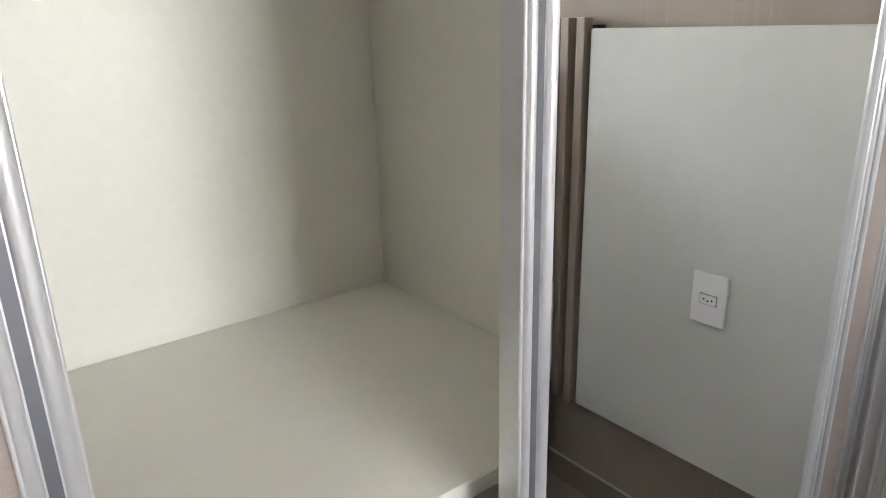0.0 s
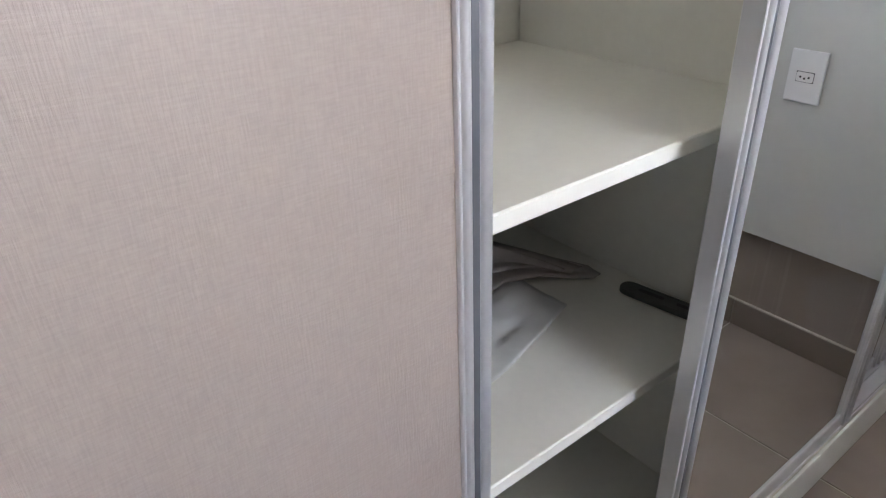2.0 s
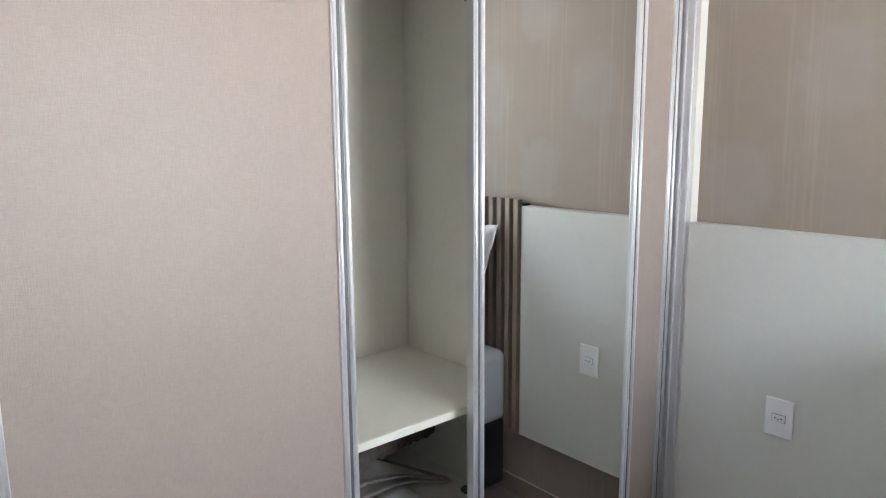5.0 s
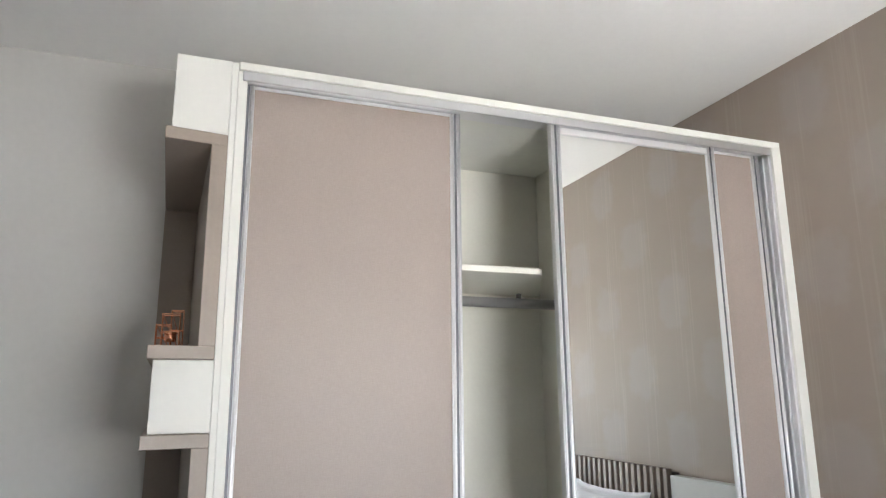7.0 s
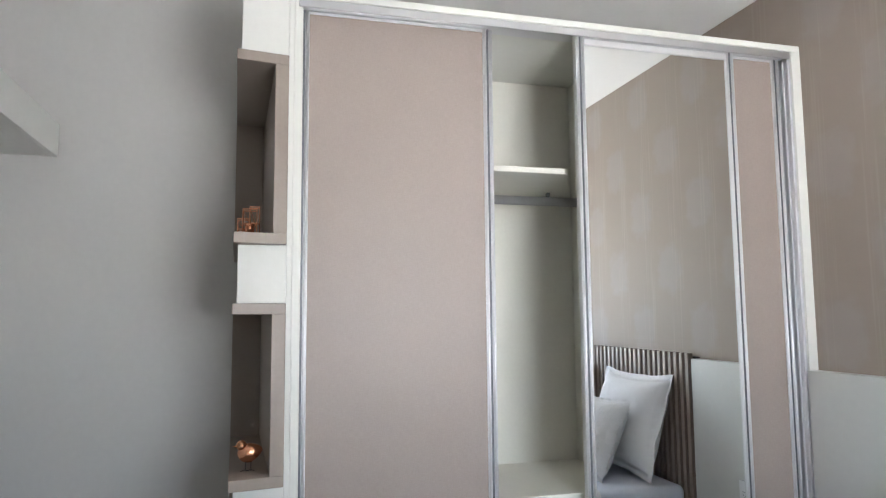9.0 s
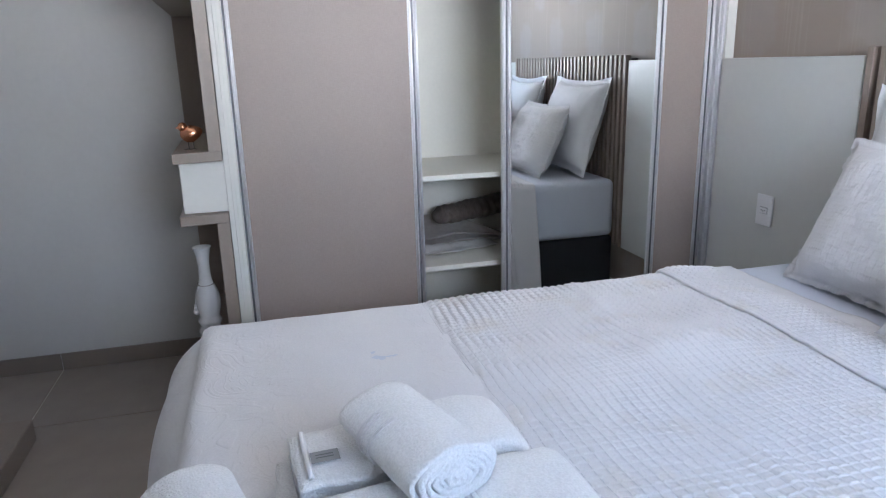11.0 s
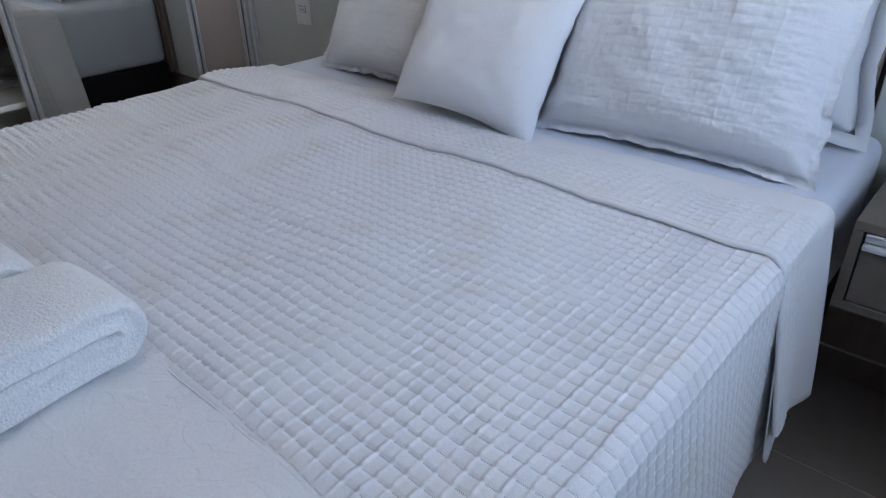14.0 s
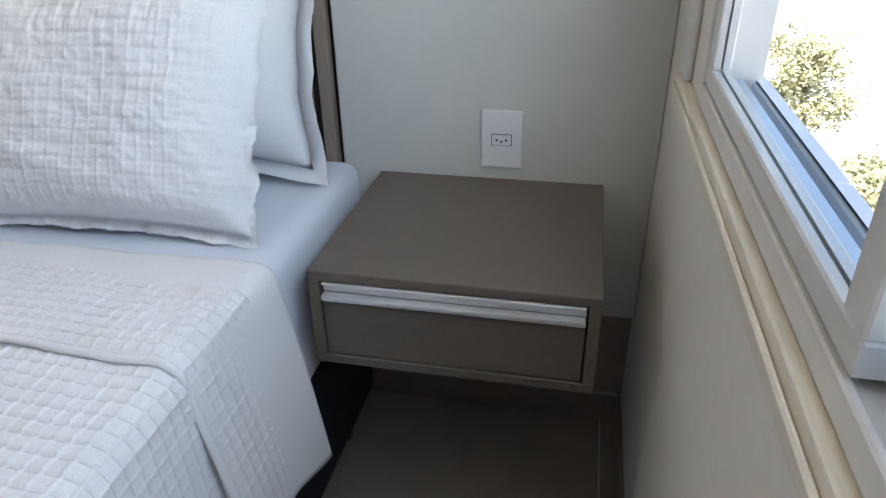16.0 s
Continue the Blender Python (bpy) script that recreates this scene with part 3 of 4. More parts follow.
for x in (BX0 + 0.1, BX1 - 0.06):
    for y in (BY0 + 0.12, BY1 - 0.12):
        part("foot", lathe([(0.022, 0), (0.024, 0.01), (0.03, 0.0749)], (x, y, 0), 16), M_black, bed)


def drape(s, top, left_drop, right_drop, x0=BX0, x1=BX1, r=0.035, flare=0.10):
    """Across the bed: s in metres from the left hem; gives x, z and whether on top (0..1)."""
    lx, rx = x0 - 0.012, x1 + 0.012
    arc = r * math.pi / 2
    if s < left_drop:
        d = left_drop - s
        return lx - flare * d * 0.6, top - r - d, 0.0
    s -= left_drop
    if s < arc:
        a = s / r
        return lx + r - r * math.cos(a), top - r + r * math.sin(a), s / arc
    s -= arc
    w = rx - lx - 2 * r
    if s < w:
        return lx + r + s, top, 1.0
    s -= w
    if s < arc:
        a = s / r
        return rx - r + r * math.sin(a), top - r + r * math.cos(a), 1 - s / arc
    d = s - arc
    return rx + flare * d, top - r - d, 0.0


def drape_len(left_drop, right_drop, x0=BX0, x1=BX1, r=0.035):
    return left_drop + right_drop + 2 * r * math.pi / 2 + (x1 - x0 + 0.024 - 2 * r)


CELL = 0.0213


def puff(s, y, k=1.0):
    """Relief of the quilting: pinched ridges along the bed, stitched furrows across it."""
    a = abs(math.sin(math.pi * s / CELL))
    b = abs(math.sin(math.pi * y / CELL))
    da, db = CELL / math.pi * math.asin(a), CELL / math.pi * math.asin(b)
    furrow = 1 - math.exp(-(db / 0.0026) ** 2)
    lean = (y / CELL) % 1.0
    return k * (0.0030 * math.exp(-(da / 0.0017) ** 2) * (0.5 + 0.5 * furrow) + furrow * (0.0009 + 0.0005 * a + 0.0008 * (1 - lean)))


def lie(x, y):
    """Uneven lie of the covers on the bed."""
    dent = 0.022 * math.exp(-((x - 1.25) / 0.10) ** 2 - ((y + 1.02) / 0.16) ** 2)
    return 0.007 * fbm(x * 2.2 + 3, y * 2.6) + 0.005 * fbm(x * 6, y * 4.5 + 4) + dent


def quilt_sheet(y0, y1, top, left_drop, right_drop, ny, k):
    total = drape_len(left_drop, right_drop)
    nsx = int(total / 0.0018)

    def warp(x, y, s, yy):
        return s + 0.010 * fbm(x * 2.5, y * 2.5), yy + 0.008 * fbm(x * 2.5 + 9, y * 2)

    def uv(u, v):
        s, yy = u * total, y0 + v * (y1 - y0)
        x = drape(s, top, left_drop, right_drop)[0]
        y = yy + 0.012 * fbm(x * 2.4, 1.7) * (1 - v) ** 2
        a, b = warp(x, y, s, yy)
        return a / CELL, b / CELL


    def f(u, v):
        s = u * total
        yy = y0 + v * (y1 - y0)
        x, z, on = drape(s, top, left_drop, right_drop)
        y = yy + 0.012 * fbm(x * 2.4, 1.7) * (1 - v) ** 2
        # loose ridges on the half towards the wardrobe
        loose = max(0.0, min(1.0, (1.72 - x) / 0.5)) * max(0.0, min(1.0, (y + 1.5) / 0.06 + 0.5))
        wave = (s * 0.10 + yy + 0.010 * fbm(x * 2.6, y * 2.2)) / CELL
        ridge = loose * 0.0015 * math.sin(2 * math.pi * wave) * (0.75 + 0.5 * fbm(x * 8, y * 3))
        crease = 0.006 * math.exp(-((y + 1.13 + 0.10 * (x - 1.5)) / 0.018) ** 2) * max(0, min(1, (2.1 - x) / 0.3))
        h = puff(*warp(x, y, s, yy), k * (1 - 0.20 * loose) * (0.45 + 0.55 * on) * min(1.0, v * 30))
        hang = max(0.0, top - 0.035 - z)
        side = 1 if x > 1.5 else -1
        rip = hang * 0.05 * math.sin(y * 11 + 1.0)
        n = Vector((side * (1 - on), 0, on + 1e-4)).normalized()
        return Vector((x + side * rip, y, z)) + n * (h + on * (lie(x, y) + ridge + crease - 0.006 * math.exp(-v * 30)))

    hem = tube(bmesh.new(), [Vector(f(i / 220, 0.0)) for i in range(221)], 0.0014, 6)
    return grid(f, nsx, ny, uv), hem


# plain jacquard spread over the foot
def spread():
    left, right, top = 0.40, 0.30, BZ + 0.006
    total = drape_len(left, right)
    y_in, y_foot, drop = -1.15, BY0 - 0.012, 0.40
    r = 0.045
    length = (y_in - (y_foot + r)) + r * math.pi / 2 + drop

    def f(u, v):
        s, q = u * total, v * length
        x, z, on = drape(s, top, left, right)
        ln = y_in - (y_foot + r)
        if q < ln:
            y, dz = y_in - q, 0.0
        elif q < ln + r * math.pi / 2:
            a = (q - ln) / r
            y, dz = y_foot + r - r * math.sin(a), r - r * math.cos(a)
        else:
            d = q - ln - r * math.pi / 2
            y, dz = y_foot - 0.08 * d - 0.11 * (1 - math.exp(-d / 0.09)) * max(0.0, min(1.0, (1.6 - x) / 0.6)), r + d
        hang = max(0.0, top - z, dz)
        zz = min(z, top - dz) if on < 1 else z - dz
        if on < 1 and dz > 0:
            zz = max(0.22, min(z, top - dz))
        wr = on * (lie(x, y) * 0.7 + 0.0025 * fbm(x * 9, y * 7) - 0.002)
        rip = 0.10 * hang * math.sin(x * 15 + 0.5) if dz > 0.04 else 0
        ripx = 0.10 * hang * math.sin(y * 16) * (1 if x > 1.5 else -1) if on < 0.5 else 0
        return (x + ripx * 0.5 - (0.42 * (top - zz) * max(0.0, min(1.0, (-1.6 - y) / 0.4)) if x < 1.5 and on < 0.5 else 0.0), y - abs(rip) * 0.5, zz + wr)

    return grid(f, 150, 120)


def jacquard():
    m = weave_material("white_jacquard", (0.80, 0.795, 0.81), 300, 0.8, 0.0006, 0.05, 0.2)
    n, l = m.node_tree.nodes, m.node_tree.links
    co = n.new("ShaderNodeTexCoord")
    v = n.new("ShaderNodeTexNoise")
    v.inputs["Scale"].default_value = 7
    v.inputs["Detail"].default_value = 1
    v.inputs["Distortion"].default_value = 2.5
    l.new(co.outputs["Object"], v.inputs["Vector"])
    s = math_node(n, l, "SINE", math_node(n, l, "MULTIPLY", v.outputs["Fac"], 42))
    r = n.new("ShaderNodeMapRange")
    r.inputs["From Min"].default_value, r.inputs["From Max"].default_value = 0.45, 0.75
    l.new(s, r.inputs["Value"])
    bp = n.new("ShaderNodeBump")
    bp.inputs["Strength"].default_value = 0.35
    bp.inputs["Distance"].default_value = 0.0022
    l.new(r.outputs[0], bp.inputs["Height"])
    old = n["Principled BSDF"].inputs["Normal"].links[0].from_socket
    l.new(old, bp.inputs["Normal"])
    l.new(bp.outputs["Normal"], n["Principled BSDF"].inputs["Normal"])
    return m


M_jacquard = jacquard()
sp = finish("bedspread", spread(), M_jacquard, smooth=True)
part("inner_hem", tube(bmesh.new(), [(x, -1.16, BZ + 0.0045) for x in (0.80, 1.2, 1.6, 2.0, 2.31)], 0.002, 6), M_linen, sp, "", True)
tagged(sp, "plain white jacquard bedspread draped over the foot of the bed", "bedspread")
q_bm, q_hem = quilt_sheet(-1.500, -0.70, BZ + 0.0095, 0.30, 0.36, 390, 1.3)
qt = finish("quilt", q_bm, M_quilt, smooth=True)
part("hem", q_hem, M_linen, qt, "bound edge of the coverlet", True)
tagged(qt, "white square-quilted coverlet spread over the bed", "quilt")


def fold_band():
    left, right, top = 0.46, 0.285, BZ + 0.0225
    total = drape_len(left, right)
    nsx = int(total / 0.0019)
    y0, y1 = -0.793, -0.615
    lip = 0.0050
    length = lip * math.pi + (y1 - y0)

    def f(u, v):
        s, q = u * total, v * length
        x, z, on = drape(s, top, left, right, flare=0.12)
        side = 1 if x > 1.5 else -1
        hang = max(0.0, top - 0.035 - z)
        yw = y0 + 0.014 * max(0.0, min(1.0, (2.2 - x) / 0.5)) - 0.014 * fbm(x * 1.9, 2.0) - 0.006 * fbm(x * 6, 4.0)
        if q < lip * math.pi:
            a = q / lip
            h, y = -lip - lip * math.cos(a), yw + lip - lip * math.sin(a)
        else:
            t = q - lip * math.pi
            y = yw + lip + t
            h = puff(s + 0.008 * fbm(x * 3, y), y, 1.3 * (0.5 + 0.5 * on) * min(1.0, t / 0.02)) - 0.012 * (t / (y1 - y0)) ** 2 * on
        n = Vector((side * (1 - on), 0, on + 1e-4)).normalized()
        rip = hang * 0.06 * math.sin(y * 14 + 0.4)
        return Vector((x + side * rip, y + hang * 0.8 * (y - y0) + 0.01 * hang, z - 0.05 * hang / 0.28 * max(0.0, (y - y0) / 0.18))) + n * (h + lie(x, y) * on)

    
    def uv(u, v):
        s, q = u * total, v * length
        x = drape(s, top, left, right, flare=0.12)[0]
        y = y0 + q - lip * math.pi
        return (s + 0.008 * fbm(x * 3, y)) / CELL, y / CELL

    return grid(f, nsx, 90, uv)


fb = finish("folded_quilt_edge", fold_band(), M_quilt, smooth=True)
tagged(fb, "folded-back band of the white quilted coverlet", "quilt")


def flat_sheet():
    """The plain sheet turned over the upper edge of the coverlet, hanging on both sides."""
    left, right, top = 0.46, 0.300, BZ + 0.014
    total = drape_len(left, right)
    y0, y1 = -0.796, -0.535

    def f(u, v):
        s = u * total
        x, z, on = drape(s, top, left, right, flare=0.11)
        side = 1 if x > 1.5 else -1
        hang = max(0.0, top - 0.035 - z)
        y = y0 + (y1 - y0) * v
        rip = hang * (0.02 * math.sin(v * 7 + 1.0) + 0.02 * v * v)
        low = 0.060 * math.exp(-((y + 0.735) / 0.065) ** 4) * (hang / 0.30) ** 2 + 0.075 * v * (hang / 0.30) ** 2
        return (x + side * rip, y + 0.024 * on * (1 - v) + hang * 0.06 * v + 0.006 * fbm(x * 5, 3.0) * v, z - low + on * (lie(x, y) + 0.003 * fbm(x * 9, y * 9) - 0.006 * v))

    return grid(f, 260, 40)


fs = shell(finish("flat_sheet", flat_sheet(), M_linen, smooth=True), 0.002)
tagged(fs, "plain white sheet turned over the coverlet", "sheet")


def cushion(name, m, w, h, t, mat, label, quilted=False, flange=0.0, seed=0.0, pinch=0.07):
    """A stuffed pillow standing on its lower edge: x across, z up, y its thickness; pinched corners."""
    nu, nv = (236, 172) if quilted else (56, 46)
    bm = bmesh.new()

    def pt(u, v, side):
        a, b = 2 * u - 1, 2 * v - 1
        prof = max(0.0, (1 - a ** 4) * (1 - b ** 4)) ** 0.6
        x = a * w / 2 * (1 - pinch * (1 - b * b) * abs(a) ** 3)
        z = h / 2 + b * h / 2 * (1 - pinch * (1 - a * a) * abs(b) ** 3)
        y = side * t / 2 * prof
        wr = fbm(a * 2.4 + seed, b * 2.4, side) * (0.009 if quilted else 0.005) * prof + (0.003 if quilted else 0.0018) * fbm(a * 4 + seed, b * 3.4, side + 3) * (1 - prof * 0.4) * min(1, prof * 3)
        q = 0.0
        if quilted and prof > 0:
            q = puff(x + 0.004 * fbm(z * 9, seed), z + 0.004 * fbm(x * 9, seed + 3), 0.50) * min(1, prof * prof * 1.5) * max(0.0, min(1.0, (0.78 - a) / 0.16))
            q += 0.004 * fbm(a * 3.0, b * 11, seed) * max(0.0, min(1.0, (a - 0.55) / 0.2)) * prof + 0.0035 * fbm(a * 22, b * 2.0, seed + 1) * max(0.0, b) * prof
        return Vector((x + 0.008 * fbm(b * 3, seed) * abs(a) ** 6, y + side * (wr + q), z))

    sides = []
    for side in (-1, 1):
        rows = []
        for i in range(nu + 1):
            row = []
            for j in range(nv + 1):
                rim = i in (0, nu) or j in (0, nv)
                if side == 1 and rim:
                    row.append(sides[0][i][j])
                else:
                    row.append(bm.verts.new(pt(i / nu, j / nv, side)))
            rows.append(row)
        sides.append(rows)
        for i in range(nu):
            for j in range(nv):
                q4 = (rows[i][j], rows[i + 1][j], rows[i + 1][j + 1], rows[i][j + 1])
                bm.faces.new(q4 if side == -1 else q4[::-1])
    if flange:
        rim = [sides[0][i][0] for i in range(nu + 1)] + [sides[0][nu][j] for j in range(1, nv + 1)] + [sides[0][i][nv] for i in range(nu - 1, -1, -1)] + [sides[0][0][j] for j in range(nv - 1, 0, -1)]
        c = Vector((0, 0, h / 2))
        outer = []
        for k, v in enumerate(rim):
            d = (v.co - c)
            d = Vector((d.x / (w / 2), 0, d.z / (h / 2)))
            mx = max(abs(d.x), abs(d.z))
            d = Vector((math.copysign(1, d.x) if abs(d.x) > 0.96 * mx else 0, 0, math.copysign(1, d.z) if abs(d.z) > 0.96 * mx else 0))
            outer.append(bm.verts.new(v.co + d * flange + Vector((0, 0.014 * fbm(k * 0.06, seed + 2) - 0.004, 0.006 * fbm(k * 0.05, seed)))))
        for k in range(len(rim)):
            k2 = (k + 1) % len(rim)
            bm.faces.new((rim[k], rim[k2], outer[k2], outer[k]))
    bmesh.ops.recalc_face_normals(bm, faces=bm.faces)
    ob = finish(name, bm, mat, smooth=True)
    ob.matrix_world = m
    return tagged(ob, label, "pillow", "pillows on the bed")


TOPZ = BZ + 0.012
cushion("pillow", pose(1.990, -0.235, TOPZ + 0.024, -17, 0, 1), 0.63, 0.49, 0.17, M_linen, "smooth white pillow leaning on the slats", False, 0.030, 1.0, 0.11)
cushion("pillow", pose(1.130, -0.235, TOPZ + 0.024, -17, 0, -2), 0.60, 0.49, 0.17, M_linen, "smooth white pillow leaning on the slats", False, 0.030, 7.0, 0.11)
cushion("pillow", pose(2.005, -0.480, TOPZ + 0.004, -27, 0, 2), 0.57, 0.41, 0.16, M_quilt_pillow, "white square-quilted pillow standing at the front", True, 0.018, 3.0)
cushion("pillow", pose(1.190, -0.450, TOPZ + 0.004, -25, 0, -3), 0.54, 0.40, 0.16, M_quilt_pillow, "white square-quilted pillow beside the cushion", True, 0.018, 5.0)
cushion("cushion", pose(1.575, -0.615, TOPZ + 0.002, -29, 7, 4), 0.39, 0.42, 0.14, M_linen, "plain white square cushion at the centre of the bed", False, 0.0, 11.0, 0.10)


# ---------- towels on the bed ----------


def folded_towel(name, m, length, width, pitch, label, band_at, tag_at, seed=0.0):
    """A bath towel folded lengthwise and then in half: open layers at one end (-y), a round fold at the other."""
    th = pitch * 1.10
    r = pitch / 2
    half = length / 2

    def lump(x, y):
        return 0.012 * fbm(x * 5 + seed, y * 4) + 0.0035 * fbm(x * 18, y * 14 + seed)

    path = [(-half + (length - r) * k / 26, th / 2, 0.0, 1.0) for k in range(27)]
    for k in range(1, 9):
        a = -math.pi / 2 + math.pi * k / 9
        path.append((half - r + r * math.cos(a), th / 2 + r + r * math.sin(a), -math.cos(a), -math.sin(a)))
    path += [(half - r - (length - r - 0.018) * k / 26, th / 2 + pitch, 0.0, -1.0) for k in range(27)]
    bm = bmesh.new()
    rings = []
    seg = 44
    for i, (py, pz, ny, nz) in enumerate(path):
        ring = []
        tip = min(i, len(path) - 1 - i)
        for k in range(seg):
            a = 2 * math.pi * k / seg
            c, q = math.cos(a), math.sin(a)
            cx = math.copysign(abs(c) ** 0.28, c) * width / 2
            cz = math.copysign(abs(q) ** 0.55, q) * th / 2
            cx -= math.copysign(0.008 * math.exp(-(q / 0.22) ** 2), c)
            thin = 0.72 + 0.28 * min(1.0, tip / 3)
            x = width / 2 + cx + 0.007 * fbm(py * 5, pz * 30 + seed) + 0.004 * fbm(py * 16, pz * 40 + seed)
            y = py + ny * cz * thin + 0.010 * fbm(cx * 9, seed + pz * 20) * math.exp(-tip / 2)
            z = pz + nz * cz * thin
            ring.append(bm.verts.new((x, y, max(0.0, z + lump(x, y) * z / (2 * pitch)))))
        rings.append(ring)
    for a, b in zip(rings, rings[1:]):
        for k in range(seg):
            bm.faces.new((a[k], a[(k + 1) % seg], b[(k + 1) % seg], b[k]))
    bm.faces.new(rings[0][::-1])
    bm.faces.new(rings[-1])
    bmesh.ops.recalc_face_normals(bm, faces=bm.faces)
    tw = root(name, m.translation, label, "towel", "towels on the bed")
    tw.matrix_world = m
    bpy.context.view_layer.update()
    cl = finish("cloth", bm, M_towel, smooth=True)
    cl.parent = tw
    top = th + pitch

    def on_top(x, y):
        return top + lump(x, y) * top / (2 * pitch)

    for d in (-0.030, -0.022, -0.014, 0.004, 0.012, 0.020):
        def g(u, v, d=d):
            x, y = 0.016 + u * (width - 0.032), band_at + d + (v - 0.5) * 0.0028
            return (x, y, on_top(x, y) - 0.0006 + 0.0008 * math.sin(math.pi * v))
        o = shell(finish("woven_band", grid(g, 18, 3), M_towelband, smooth=True), 0.001)
        o.parent = tw

    def hem(u, v):
        x, y = 0.010 + u * (width - 0.020), -half + 0.040 + (v - 0.5) * 0.007
        return (x, y, on_top(x, y) - 0.0012 + 0.0022 * math.sin(math.pi * v))
    o = shell(finish("stitched_hem", grid(hem, 18, 4), M_towelband, smooth=True), 0.001)
    o.parent = tw
    x, y = tag_at
    z = max(on_top(x + i, y + j) for i in (-0.013, 0.0, 0.013) for j in (-0.019, 0.0, 0.019))
    o = finish("label_tag", box((x - 0.014, y - 0.020, z + 0.0006), (x + 0.014, y + 0.020, z + 0.0014), 0.0003), M_label)
    o.parent = tw
    for k in (-0.004, 0.003):
        q = finish("print_line", box((x + k - 0.001, y - 0.013, z + 0.00145), (x + k + 0.001, y + 0.012, z + 0.0017), 0), M_labelink)
        q.parent = o
    tagged(o, "grey sewn label with a printed line")
    return tw


def rolled_towel(name, m, length, r0, turns, label, band=True, seed=0.0):
    """A rolled towel: its axis along y, lying on z = 0."""
    steps = int(turns * 34)
    gap = r0 / turns * 0.93

    def f(u, v):
        a = u * turns * 2 * math.pi + 0.6
        r = 0.004 + gap * (u * turns) + 0.0055 * fbm(math.cos(a) * 1.3, math.sin(a) * 1.3, seed + u * 1.2 + v * 0.7) * min(1, u * 3)
        r -= gap * 0.8 * max(0.0, 1 - (1 - u) * turns * 4)
        y = (v - 0.5) * length
        end = abs(2 * v - 1) ** 10
        y += 0.006 * fbm(u * 6, seed + 2) * end + 0.008 * (1 - u) * end * (1 if v > 0.5 else -1)
        sq = 0.72 + 0.03 * fbm(y * 8, a)
        x, z = r * math.cos(a) * 1.20, r * math.sin(a) * sq
        return (x, y, z + r0 * 0.74)

    tw = root(name, m.translation, label, "towel", "towels on the bed")
    tw.matrix_world = m
    bpy.context.view_layer.update()
    cl = finish("cloth", grid(f, steps, 44), M_towel, smooth=True)
    shell(cl, gap * 0.95, 0.0)
    cl.parent = tw
    if band:
        for d in (0.0, 0.007, 0.014, 0.030, 0.037):
            def g(u, v, d=d):
                a = -0.5 + u * 3.6
                r = r0 + 0.0008 + 0.0006 * math.sin(math.pi * v)
                return (r * math.cos(a) * 1.20, -length * 0.22 + d + (v - 0.5) * 0.003, r * math.sin(a) * 0.74 + r0 * 0.74)
            o = shell(finish("woven_band", grid(g, 24, 3), M_towelband, smooth=True), 0.001)
            o.parent = tw
    return tw


TZ = BZ + 0.010
folded_towel("bath_towel", pose(1.682, -1.712, TZ, 0, 0, 5), 0.38, 0.165, 0.043, "white terry bath towel folded on the bed", 0.03, (0.082, -0.105), 2.0)
folded_towel("bath_towel", pose(1.510, -1.735, TZ, 0, 0, 3), 0.34, 0.158, 0.045, "white terry bath towel folded behind another towel", 0.06, (0.10, -0.105), 6.0)
rolled_towel("rolled_towel", pose(1.668, -1.716, TZ + 0.086, 0, 0, -72), 0.200, 0.054, 6.5, "white rolled hand towel lying on the folded towels", True, 1.0)
rolled_towel("rolled_towel", pose(1.680, -2.000, TZ, 0, 0, -76), 0.215, 0.060, 6, "white rolled hand towel lying beside the folded towels", False, 4.0)
card = tagged(finish("care_card", box((1.652, -1.928, TZ + 0.02), (1.70, -1.924, TZ + 0.045), 0.0005), M_plastic), "small white card tucked beside the towel", "card")

# ---------- things in the wardrobe ----------


def cloth_pile():
    """Loosely folded fabric: four layers that narrow to a pointed corner at one end."""
    def f(u, v):
        a = u * 4
        k = int(min(3, a))
        t = a - k
        y = -1.80 + 1.015 * v - 0.022 * k * v
        front = -0.395 + 0.075 * math.exp(-((y + 0.79) / 0.07) ** 2) + 0.085 * max(0.0, min(1.0, (-1.06 - y) / 0.14)) - 0.012 * k
        back = -0.585 + 0.235 * max(0.0, (v - 0.80) / 0.20) ** 1.5
        w = t if k % 2 == 0 else 1 - t
        x = back + (front - back) * w + 0.006 * fbm(y * 8, k * 3.0)
        rise = (1 - v ** 6) * (0.35 + 0.65 * (1 - w))
        z = 0.519 + (0.017 * k + 0.017 * t) * (1 - 0.75 * v ** 5) + 0.055 * (1 - w) ** 2 * max(0.0, 1 - abs(v - 0.75) / 0.3) + 0.011 * fbm(x * 10, y * 7, k * 0.6) * rise
        return (x, y, max(0.5185, z))
    return grid(f, 72, 70)


tagged(shell(finish("folded_cloth", cloth_pile(), M_cloth, smooth=True), 0.004), "pile of folded beige fabric on the wardrobe shelf", "cloth")


def plastic_sheet():
    def f(u, v):
        y = -1.55 + 0.64 * v
        x = -0.30 + 0.13 * u - 0.12 * v * v
        z = 0.525 + 0.03 * (1 - u) * (1 - v) + 0.010 * abs(fbm(x * 12, y * 9)) + 0.02 * (1 - v) * abs(math.sin(u * 5))
        return (x, y, z)
    return grid(f, 20, 40)


tagged(shell(finish("plastic_sheet", plastic_sheet(), M_paper, smooth=True), 0.002), "crumpled white wrapping sheet on the wardrobe shelf", "wrapping")


